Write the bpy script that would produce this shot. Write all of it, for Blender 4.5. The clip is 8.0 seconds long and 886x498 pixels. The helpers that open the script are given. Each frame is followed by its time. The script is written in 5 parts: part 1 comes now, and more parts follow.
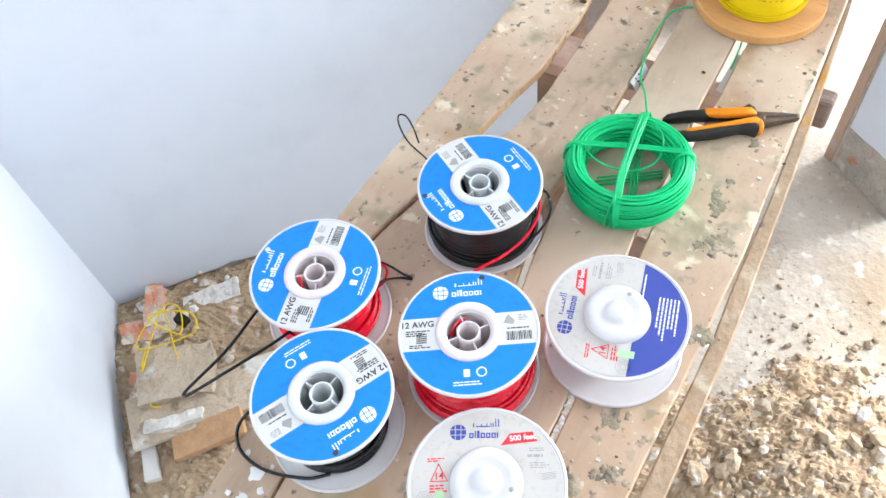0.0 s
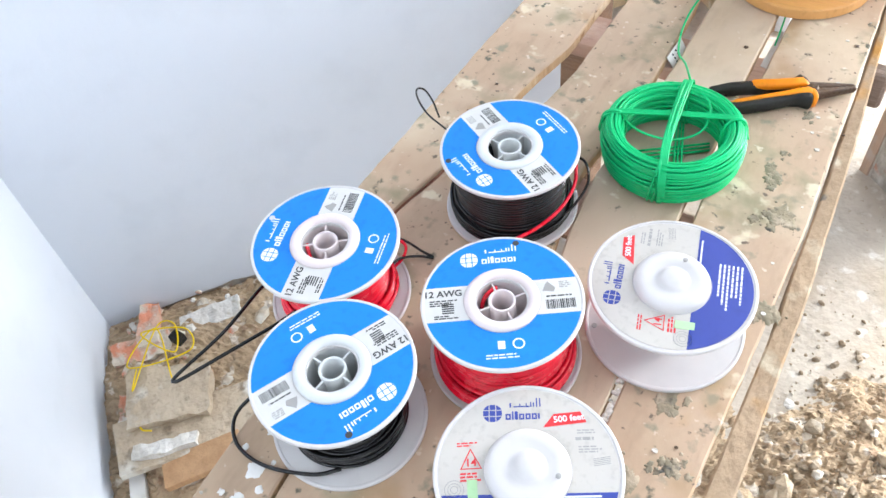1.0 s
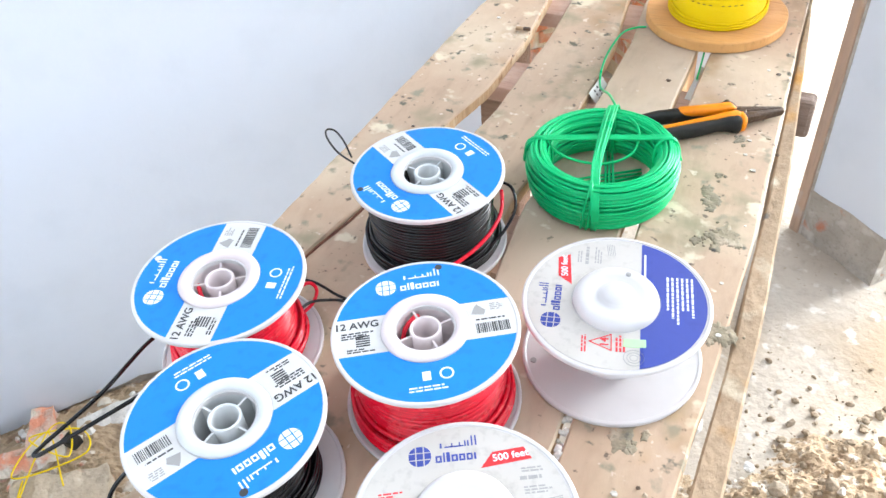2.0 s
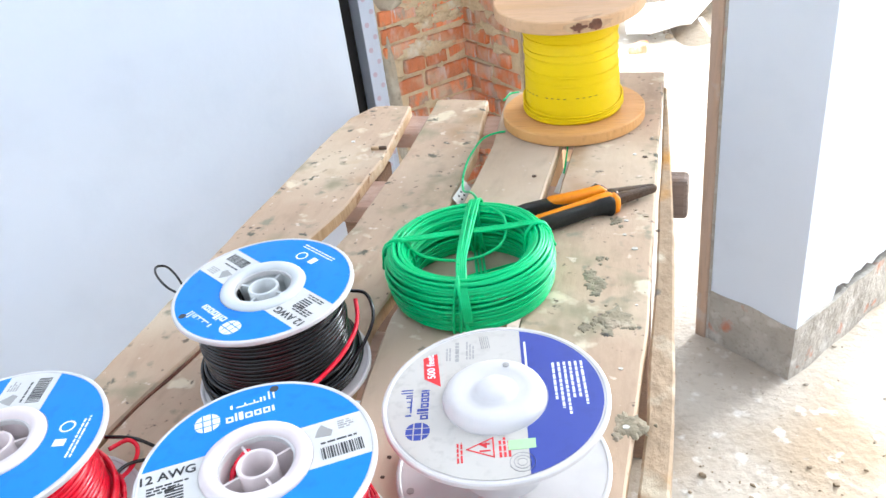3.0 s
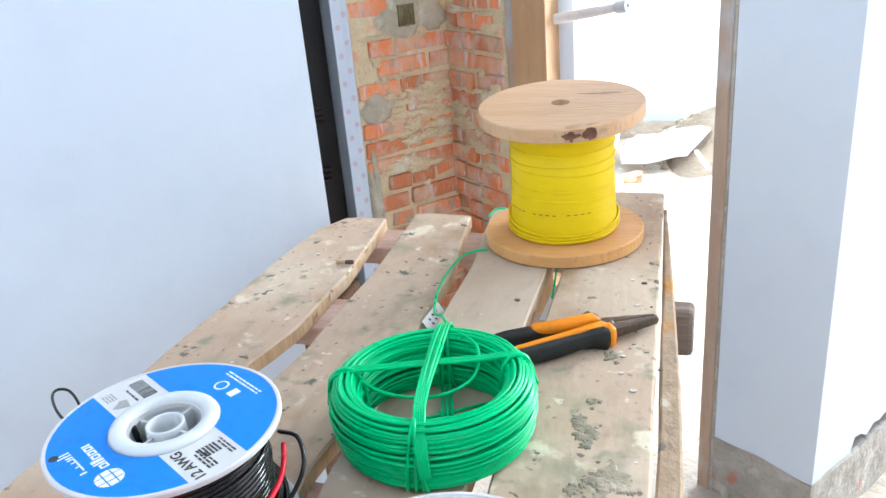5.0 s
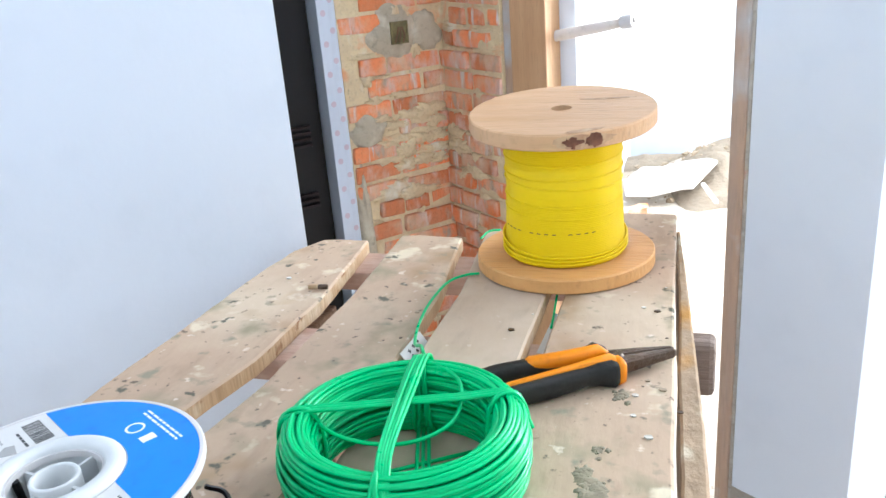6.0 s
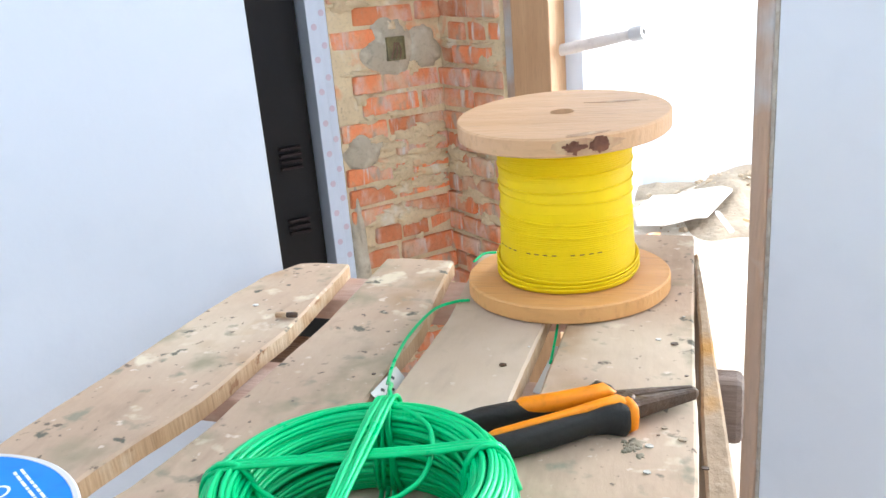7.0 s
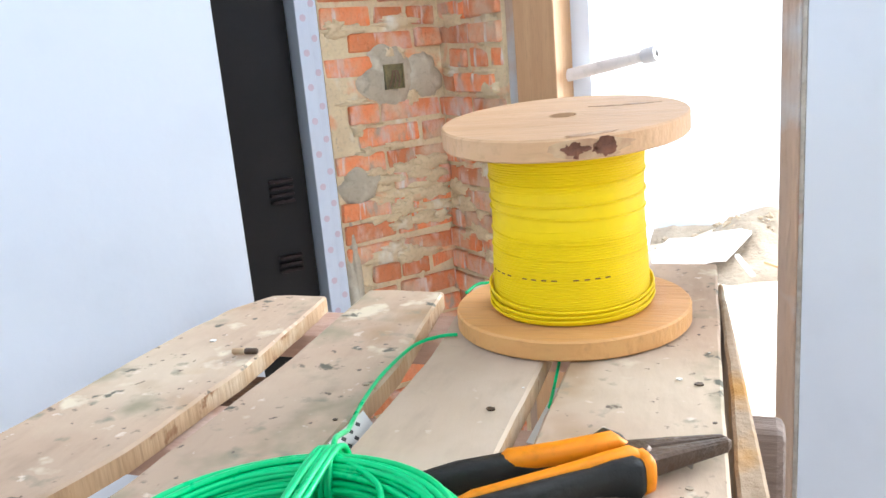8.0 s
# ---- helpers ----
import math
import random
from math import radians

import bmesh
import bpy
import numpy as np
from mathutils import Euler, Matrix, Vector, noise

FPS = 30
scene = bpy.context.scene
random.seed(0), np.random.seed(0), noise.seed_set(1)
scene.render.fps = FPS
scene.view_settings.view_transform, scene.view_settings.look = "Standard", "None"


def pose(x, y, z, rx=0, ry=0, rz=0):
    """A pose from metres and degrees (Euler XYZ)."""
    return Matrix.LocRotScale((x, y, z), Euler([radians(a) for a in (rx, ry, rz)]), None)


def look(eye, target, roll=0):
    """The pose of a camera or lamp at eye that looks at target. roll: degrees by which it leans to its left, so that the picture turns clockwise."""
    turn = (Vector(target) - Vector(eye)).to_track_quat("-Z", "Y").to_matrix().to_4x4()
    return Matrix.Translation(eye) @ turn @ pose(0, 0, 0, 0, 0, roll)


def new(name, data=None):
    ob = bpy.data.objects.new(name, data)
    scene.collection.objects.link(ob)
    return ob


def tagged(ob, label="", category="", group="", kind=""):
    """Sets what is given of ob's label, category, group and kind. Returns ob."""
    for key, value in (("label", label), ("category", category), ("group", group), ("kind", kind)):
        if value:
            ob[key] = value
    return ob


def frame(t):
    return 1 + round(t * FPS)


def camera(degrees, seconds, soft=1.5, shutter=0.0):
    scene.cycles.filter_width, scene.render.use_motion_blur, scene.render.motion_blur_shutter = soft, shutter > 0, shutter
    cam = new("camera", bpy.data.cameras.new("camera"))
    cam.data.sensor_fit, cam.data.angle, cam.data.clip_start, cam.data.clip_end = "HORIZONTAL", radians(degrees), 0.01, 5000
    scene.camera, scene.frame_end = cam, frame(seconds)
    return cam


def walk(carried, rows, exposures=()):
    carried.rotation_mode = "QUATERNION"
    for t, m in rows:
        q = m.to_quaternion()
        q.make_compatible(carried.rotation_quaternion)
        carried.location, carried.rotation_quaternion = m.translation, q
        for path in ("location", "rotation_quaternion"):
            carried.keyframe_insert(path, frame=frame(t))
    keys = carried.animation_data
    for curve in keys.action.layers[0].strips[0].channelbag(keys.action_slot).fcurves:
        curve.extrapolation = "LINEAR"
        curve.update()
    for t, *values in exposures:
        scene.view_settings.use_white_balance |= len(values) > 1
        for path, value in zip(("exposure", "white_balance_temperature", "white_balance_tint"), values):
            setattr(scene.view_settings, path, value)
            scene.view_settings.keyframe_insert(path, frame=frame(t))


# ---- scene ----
cam = camera(57, 8.0)
walk(cam, [
    (0, look((0.0773, -1.2716, 1.5960), (-0.2774, -0.8268, 0.7736), -9.26)),
    (0.5, look((0.0575, -1.3051, 1.5026), (-0.3377, -0.8264, 0.7185), -8.86)),
    (1, look((0.0537, -1.3120, 1.4361), (-0.3346, -0.8099, 0.6635), -8.64)),
    (1.2, look((0.0549, -1.3111, 1.4104), (-0.3285, -0.7862, 0.6505), -7.36)),
    (2.3, look((0.0611, -1.2995, 1.2596), (-0.2880, -0.6139, 0.6208), -6.37)),
    (2.5, look((0.0708, -1.2905, 1.2366), (-0.2742, -0.5716, 0.6332), -7.58)),
    (3, look((0.0819, -1.2333, 1.1625), (-0.2198, -0.4353, 0.6407), -8.09)),
    (3.5, look((0.0850, -1.2059, 1.1476), (-0.2151, -0.3774, 0.6749), -6.98)),
    (4, look((0.0731, -1.1769, 1.1343), (-0.2160, -0.3091, 0.7300), -5.52)),
    (4.5, look((0.0711, -1.1489, 1.1197), (-0.2272, -0.2830, 0.7182), -5.21)),
    (6, look((0.0488, -1.0067, 1.0297), (-0.2575, -0.1190, 0.6858), -4.68)),
    (6.5, look((0.0444, -0.9532, 1.0069), (-0.2690, -0.0621, 0.6788), -4.75)),
    (7, look((0.0393, -0.9022, 0.9797), (-0.2812, -0.0053, 0.6750), -4.76)),
    (7.5, look((0.0333, -0.8511, 0.9507), (-0.2945, 0.0525, 0.6750), -4.83)),
    (8, look((0.0303, -0.7997, 0.9232), (-0.3089, 0.1088, 0.6791), -4.97)),
], exposures=[(0, -0.27, 6560, 10), (1.2, -0.27, 6600, 10), (2.3, -0.13, 6550, 10), (3.5, -0.37, 6250, 9), (4.7, -0.43, 6120, 8), (6, -0.41, 6250, 9), (8, -0.30, 6350, 10)])

# ---- daylight: sky, a low sun outside, lamps in two assumed windows, added fill ----
world = bpy.data.worlds.new("daylight")
scene.world = world
world.use_nodes = True
wn = world.node_tree
sky = wn.nodes.new("ShaderNodeTexSky")
sky.sky_type, sky.sun_disc = "NISHITA", False
sky.sun_elevation, sky.sun_rotation = radians(42), radians(60)
wn.nodes["Background"].inputs["Strength"].default_value = 0.12
wn.links.new(sky.outputs[0], wn.nodes["Background"].inputs["Color"])


def area_light(name, eye, target, w, h, watts, colour):
    data = bpy.data.lights.new(name, "AREA")
    data.shape, data.size, data.size_y, data.energy, data.color = "RECTANGLE", w, h, watts, colour
    ob = new(name, data)
    ob.matrix_world = look(eye, target)
    return ob


area_light("window_light_right", (2.72, 1.1, 1.60), (-0.5, -0.1, 0.6), 2.3, 1.9, 50, (0.91, 0.96, 1.0))
area_light("window_light_far", (1.95, 2.67, 1.55), (0.0, -0.6, 0.5), 1.6, 1.9, 490, (0.92, 0.965, 1.0))
# added fill lamp behind the camera, no window known there
area_light("fill_light_behind", (1.2, -3.12, 1.6), (-0.4, 0.4, 0.8), 2.3, 1.7, 16, (0.89, 0.945, 1.0))
sun = new("sun", bpy.data.lights.new("sun", "SUN"))
sun.data.energy, sun.data.angle, sun.data.color = 2.2, radians(0.5), (1.0, 0.94, 0.86)
sun.matrix_world = look((6, 3.46, 6.2), (0, 0, 0))

T = 0.675  # height of the bench top

# ---- materials ----


def material(name, colour, second=None, scale=8.0, rough=0.7, bump=0.0, bump_scale=60.0, stretch=(1, 1, 1), metal=0.0,
             spots=(), transmission=0.0, subsurface=0.0, random_tint=0.0, coat=0.0, smears=(), grain=0.72, specular=0.5):
    """Two-scale noise colour, optional spots [(colour, scale, low, high)], smears that run on over neighbouring pieces, and fine relief."""
    m = bpy.data.materials.new(name)
    m.use_nodes = True
    nt = m.node_tree
    N, L = nt.nodes, nt.links
    bsdf = N["Principled BSDF"]
    tc = N.new("ShaderNodeTexCoord")
    mp = N.new("ShaderNodeMapping")
    mp.inputs["Scale"].default_value = stretch
    L.new(tc.outputs["Object"], mp.inputs["Vector"])
    second = second or tuple(c * 0.82 for c in colour)

    def noise_ramp(sc, lo, hi, detail=6.0, vec=mp):
        n = N.new("ShaderNodeTexNoise")
        n.inputs["Scale"].default_value, n.inputs["Detail"].default_value = sc, detail
        L.new(vec.outputs["Vector"], n.inputs["Vector"])
        r = N.new("ShaderNodeMapRange")
        r.inputs["From Min"].default_value, r.inputs["From Max"].default_value = lo, hi
        L.new(n.outputs["Fac"], r.inputs["Value"])
        return r

    def mix(fac, a, b):
        x = N.new("ShaderNodeMix")
        x.data_type = "RGBA"
        L.new(fac, x.inputs["Factor"])
        for value, slot in ((a, x.inputs["A"]), (b, x.inputs["B"])):
            if isinstance(value, tuple):
                slot.default_value = (*value, 1)
            else:
                L.new(value, slot)
        return x.outputs["Result"]

    col = mix(noise_ramp(scale, 0.3, 0.7).outputs[0], colour, second)
    fine = tuple(c * (0.93 if min(second) > 0.55 else grain) for c in second)
    f = noise_ramp(scale * 9, 0.52, 0.95)
    col = mix(f.outputs[0], col, fine)
    for spot, sc, lo, hi in spots:
        plain = N.new("ShaderNodeMapping")
        plain.inputs["Location"].default_value = (sc * 0.37, sc * 0.11, 0.3)
        L.new(tc.outputs["Object"], plain.inputs["Vector"])
        col = mix(noise_ramp(sc, lo, hi, 4.0, plain).outputs[0], col, spot)
    if random_tint:
        info = N.new("ShaderNodeObjectInfo")
        hsv = N.new("ShaderNodeHueSaturation")
        r = N.new("ShaderNodeMapRange")
        r.inputs["To Min"].default_value, r.inputs["To Max"].default_value = 1 - random_tint, 1 + random_tint
        L.new(info.outputs["Random"], r.inputs["Value"])
        L.new(r.outputs[0], hsv.inputs["Value"])
        L.new(col, hsv.inputs["Color"])
        col = hsv.outputs["Color"]
    for spot, sc, lo, hi, tall in smears:
        geo = N.new("ShaderNodeNewGeometry")
        plain = N.new("ShaderNodeMapping")
        plain.inputs["Scale"].default_value = (1, 1, tall)
        L.new(geo.outputs["Position"], plain.inputs["Vector"])
        col = mix(noise_ramp(sc, lo, hi, 5.0, plain).outputs[0], col, spot)
    L.new(col, bsdf.inputs["Base Color"])
    rr = noise_ramp(scale * 3, 0.2, 0.8)
    rr.inputs["To Min"].default_value, rr.inputs["To Max"].default_value = max(0.05, rough - 0.1), min(1.0, rough + 0.1)
    L.new(rr.outputs[0], bsdf.inputs["Roughness"])
    bsdf.inputs["Metallic"].default_value = metal
    bsdf.inputs["Specular IOR Level"].default_value = specular
    bsdf.inputs["Transmission Weight"].default_value = transmission
    bsdf.inputs["Subsurface Weight"].default_value = subsurface
    bsdf.inputs["Subsurface Radius"].default_value = (0.01, 0.01, 0.01)
    bsdf.inputs["Coat Weight"].default_value = coat
    if bump:
        n = N.new("ShaderNodeTexNoise")
        n.inputs["Scale"].default_value, n.inputs["Detail"].default_value = bump_scale, 8.0
        L.new(mp.outputs["Vector"], n.inputs["Vector"])
        b = N.new("ShaderNodeBump")
        b.inputs["Strength"].default_value, b.inputs["Distance"].default_value = bump, 0.01
        L.new(n.outputs["Fac"], b.inputs["Height"])
        L.new(b.outputs[0], bsdf.inputs["Normal"])
    return m


WHITE_PAINT = material("white_wall_paint", (0.71, 0.755, 0.825), (0.68, 0.73, 0.805), 1.2, 0.75, 0.05, 40, spots=[((0.60, 0.60, 0.62), 34, 0.78, 0.82)])
CEMENT = material("grey_cement", (0.50, 0.46, 0.40), (0.37, 0.33, 0.28), 14, 0.95, 0.9, 50, spots=[((0.58, 0.55, 0.5), 22, 0.55, 0.7), ((0.5, 0.22, 0.14), 16, 0.62, 0.7)])
FLOOR_DUST = material("dusty_concrete", (0.57, 0.51, 0.43), (0.48, 0.405, 0.32), 5, 0.95, 0.45, 60, spots=[((0.42, 0.32, 0.22), 2.6, 0.54, 0.70), ((0.70, 0.66, 0.60), 26, 0.6, 0.7), ((0.40, 0.33, 0.25), 60, 0.66, 0.72)])
RUBBLE = material("rubble", (0.50, 0.39, 0.27), (0.36, 0.27, 0.18), 22, 0.95, 0.7, 70, random_tint=0.25, spots=[((0.54, 0.46, 0.36), 18, 0.58, 0.7)])
SMEARS = [((0.78, 0.60, 0.42), 13, 0.46, 0.72, 1.0), ((0.56, 0.40, 0.29), 30, 0.56, 0.68, 0.5), ((0.82, 0.74, 0.68), 46, 0.60, 0.69, 0.16), ((0.80, 0.56, 0.46), 24, 0.52, 0.70, 0.6)]
BRICK = material("red_brick", (0.90, 0.25, 0.075), (0.80, 0.31, 0.15), 18, 0.88, 0.6, 90, random_tint=0.22, smears=SMEARS)
MORTAR = material("sandy_mortar", (0.85, 0.69, 0.44), (0.72, 0.56, 0.35), 16, 0.95, 0.6, 60, spots=[((0.42, 0.33, 0.23), 40, 0.66, 0.74)],
                  smears=[((0.84, 0.42, 0.22), 17, 0.60, 0.72, 1.0), ((0.86, 0.78, 0.64), 22, 0.58, 0.70, 0.5)])
WALL_CEMENT = material("smoothed_wall_cement", (0.61, 0.53, 0.40), (0.50, 0.43, 0.32), 14, 0.95, 0.5, 50, spots=[((0.68, 0.62, 0.50), 24, 0.55, 0.7), ((0.36, 0.32, 0.25), 34, 0.62, 0.70)])
PLANK = material("dusty_plank", (0.52, 0.378, 0.268), (0.455, 0.32, 0.222), 5, 0.9, 0.16, 45, stretch=(1.3, 0.45, 1.3), random_tint=0.05,
                 spots=[((0.58, 0.46, 0.335), 5, 0.48, 0.66), ((0.45, 0.33, 0.215), 4.3, 0.54, 0.74), ((0.31, 0.265, 0.175), 14, 0.56, 0.70), ((0.36, 0.23, 0.12), 7, 0.60, 0.74), ((0.66, 0.57, 0.42), 21, 0.64, 0.71), ((0.28, 0.25, 0.18), 36, 0.62, 0.71),
                        ((0.66, 0.56, 0.43), 30, 0.68, 0.74), ((0.13, 0.12, 0.09), 48, 0.65, 0.71), ((0.68, 0.57, 0.46), 70, 0.67, 0.74), ((0.16, 0.12, 0.09), 85, 0.66, 0.71), ((0.42, 0.25, 0.10), 6, 0.68, 0.80)])
PLANK_PALE = material("pale_dusty_plank", (0.56, 0.44, 0.325), (0.50, 0.38, 0.27), 4, 0.9, 0.12, 45, stretch=(1.3, 0.45, 1.3), random_tint=0.03,
                      spots=[((0.61, 0.50, 0.385), 6, 0.5, 0.68), ((0.38, 0.32, 0.23), 24, 0.66, 0.74), ((0.22, 0.19, 0.14), 52, 0.70, 0.75), ((0.68, 0.60, 0.48), 34, 0.66, 0.72)])
PLANK_SIDE = material("split_plank_side", (0.55, 0.38, 0.23), (0.42, 0.27, 0.15), 9, 0.9, 0.4, 40, stretch=(1, 3, 0.3), spots=[((0.60, 0.48, 0.34), 20, 0.52, 0.68), ((0.30, 0.16, 0.08), 46, 0.64, 0.70)])
PLANK_EDGE = material("rough_batten", (0.30, 0.18, 0.11), (0.21, 0.12, 0.08), 12, 0.9, 0.6, 60, stretch=(0.3, 3, 3))
BATTEN = material("pinkish_sawn_batten", (0.60, 0.40, 0.31), (0.50, 0.32, 0.24), 9, 0.88, 0.3, 60, stretch=(0.4, 2, 2), spots=[((0.66, 0.50, 0.41), 14, 0.55, 0.70)])
OLD_BEAM = material("grey_brown_beam", (0.25, 0.19, 0.155), (0.18, 0.13, 0.105), 12, 0.9, 0.5, 60, stretch=(0.3, 3, 3))
RAIL = material("crusted_rail", (0.42, 0.30, 0.195), (0.33, 0.23, 0.145), 9, 0.92, 0.45, 70, stretch=(1.2, 0.8, 1.2),
                spots=[((0.55, 0.47, 0.35), 18, 0.58, 0.70), ((0.15, 0.13, 0.11), 21, 0.66, 0.72), ((0.42, 0.21, 0.05), 11, 0.58, 0.70)])
FRESH_WOOD = material("fresh_pine", (0.62, 0.40, 0.21), (0.52, 0.31, 0.15), 7, 0.6, 0.25, 50, stretch=(0.5, 4, 4))
DISC_WOOD = material("spool_wood", (0.70, 0.44, 0.25), (0.62, 0.36, 0.185), 6, 0.6, 0.2, 50, stretch=(0.6, 5, 2), spots=[((0.40, 0.20, 0.09), 15, 0.72, 0.82)])
ORANGE_WOOD = material("orange_spool_wood", (0.74, 0.39, 0.14), (0.66, 0.33, 0.11), 6, 0.6, 0.2, 50, stretch=(0.6, 5, 2))
STAIN = material("brown_resin_stain", (0.42, 0.22, 0.12), (0.58, 0.37, 0.21), 40, 0.6, 0.2, 90, spots=[((0.60, 0.40, 0.23), 60, 0.48, 0.6)])
KNOT = material("dark_knot", (0.10, 0.035, 0.02), (0.26, 0.10, 0.05), 60, 0.7, 0.4, 90)
POST_WOOD = material("door_post_wood", (0.60, 0.36, 0.19), (0.48, 0.27, 0.13), 8, 0.6, 0.2, 50, stretch=(5, 5, 0.4))
OLD_POST = material("dusty_jamb_wood", (0.50, 0.33, 0.22), (0.44, 0.33, 0.26), 6, 0.8, 0.3, 50, stretch=(4, 4, 0.4), spots=[((0.5, 0.5, 0.5), 7, 0.58, 0.7)])
WHITE_PLASTIC = material("white_plastic", (0.63, 0.615, 0.605), (0.60, 0.575, 0.575), 5, 0.38, 0.03, 30, subsurface=0.15)
GREY_PLASTIC = material("grey_hub_plastic", (0.66, 0.68, 0.68), (0.60, 0.62, 0.62), 6, 0.4, 0.03, 30)
PINK_PLASTIC = material("dusty_pink_hub_plastic", (0.76, 0.68, 0.68), (0.70, 0.60, 0.60), 6, 0.42, 0.03, 30)
BLUE_PRINT = material("blue_print", (0.004, 0.225, 0.76), (0.006, 0.205, 0.71), 9, 0.48, specular=0.35)
NAVY_PRINT = material("navy_print", (0.035, 0.06, 0.30), (0.04, 0.065, 0.33), 9, 0.42)
LABEL_WHITE = material("label_paper", (0.66, 0.655, 0.64), (0.62, 0.61, 0.59), 14, 0.5)
LABEL_CREAM = material("cream_label_paper", (0.55, 0.52, 0.48), (0.51, 0.48, 0.44), 14, 0.5)
RED_PRINT = material("red_print", (0.75, 0.03, 0.035), (0.68, 0.03, 0.04), 9, 0.45)
GREEN_PRINT = material("pale_green_print", (0.42, 0.66, 0.36), (0.38, 0.6, 0.33), 9, 0.5)
INK = material("black_ink", (0.03, 0.03, 0.035), (0.05, 0.05, 0.05), 9, 0.5)
GREY_INK = material("grey_ink", (0.38, 0.37, 0.36), (0.32, 0.31, 0.30), 9, 0.5)
WHITE_PRINT = material("white_print", (0.82, 0.83, 0.86), (0.78, 0.8, 0.84), 9, 0.5)
RED_WIRE = material("red_wire", (0.88, 0.008, 0.036), (0.80, 0.007, 0.032), 20, 0.25, coat=0.15)
BLACK_WIRE = material("black_wire", (0.008, 0.008, 0.009), (0.012, 0.012, 0.013), 20, 0.17, specular=0.4)
GREEN_WIRE = material("green_wire", (0.0005, 0.57, 0.20), (0.0005, 0.50, 0.17), 20, 0.32, specular=0.3, grain=0.93)
YELLOW_WIRE = material("yellow_wire", (0.91, 0.65, 0.001), (0.88, 0.62, 0.001), 14, 0.46, grain=0.95, specular=0.25)
STEEL = material("dark_rusty_steel", (0.09, 0.065, 0.05), (0.14, 0.09, 0.06), 40, 0.5, 0.3, 120, metal=0.7)
RUBBER = material("black_rubber", (0.018, 0.018, 0.018), (0.03, 0.028, 0.025), 30, 0.5, 0.15, 150, specular=0.22)
ORANGE = material("orange_grip", (0.93, 0.29, 0.008), (0.86, 0.25, 0.007), 20, 0.4, specular=0.3)
BLACK_METAL = material("black_door_paint", (0.010, 0.010, 0.011), (0.015, 0.013, 0.013), 10, 0.42, 0.05, 40, specular=0.22)
SLAT = material("dull_brown_slat", (0.028, 0.016, 0.016), (0.02, 0.013, 0.013), 20, 0.5, specular=0.2)
FILM = material("white_protective_film", (0.70, 0.76, 0.86), (0.66, 0.72, 0.82), 5, 0.35)
FILM_MARK = material("pink_film_mark", (0.62, 0.50, 0.60), (0.66, 0.56, 0.64), 8, 0.4)
PVC = material("dusty_white_pipe", (0.74, 0.66, 0.60), (0.68, 0.60, 0.54), 9, 0.45)
BOARD = material("white_board", (0.78, 0.76, 0.72), (0.68, 0.65, 0.6), 6, 0.8)
DIRT = material("dirt_heap", (0.24, 0.18, 0.125), (0.34, 0.28, 0.21), 8, 0.95, 1.0, 40)
BOX_METAL = material("yellowed_box", (0.30, 0.26, 0.11), (0.13, 0.10, 0.05), 40, 0.5)

# ---- mesh helpers ----


def part(name, bm, mat, parent=None, label="", smooth=False):
    me = bpy.data.meshes.new(name)
    bm.normal_update()
    bm.to_mesh(me)
    bm.free()
    me.materials.append(mat)
    if smooth:
        for p in me.polygons:
            p.use_smooth = True
    ob = new(name, me)
    if parent is not None:
        ob.parent = parent
    if label:
        ob["label"] = label
    return ob


def thing(name, m, label, category, group=""):
    ob = new(name)
    ob.matrix_world = m
    ob.empty_display_size = 0.05
    return tagged(ob, label, category, group)


def box(bm, lo, hi, m=None, bevel=0.0):
    r = bmesh.ops.create_cube(bm, size=1)
    vs = r["verts"]
    lo, hi = Vector(lo), Vector(hi)
    for v in vs:
        v.co = Vector([(lo[i] + hi[i]) / 2 + v.co[i] * (hi[i] - lo[i]) for i in range(3)])
    if m is not None:
        bmesh.ops.transform(bm, matrix=m, verts=vs)
    if bevel:
        es = list({e for v in vs for e in v.link_edges})
        bmesh.ops.bevel(bm, geom=es, offset=bevel, segments=2, affect="EDGES", profile=0.5)
        return None
    return vs


def lathe(bm, profile, n=64, m=None):
    """Turns a closed or open profile of (r, z) round the z axis."""
    rings = []
    for r, z in profile:
        if r < 1e-6:
            rings.append([bm.verts.new((0, 0, z))])
        else:
            rings.append([bm.verts.new((r * math.cos(2 * math.pi * k / n), r * math.sin(2 * math.pi * k / n), z)) for k in range(n)])
    for a, b in zip(rings, rings[1:]):
        for k in range(n):
            j = (k + 1) % n
            if len(a) == 1:
                bm.faces.new((a[0], b[k], b[j]))
            elif len(b) == 1:
                bm.faces.new((a[k], a[j], b[0]))
            else:
                bm.faces.new((a[k], a[j], b[j], b[k]))
    if m is not None:
        bmesh.ops.transform(bm, matrix=m, verts=[v for r in rings for v in r])


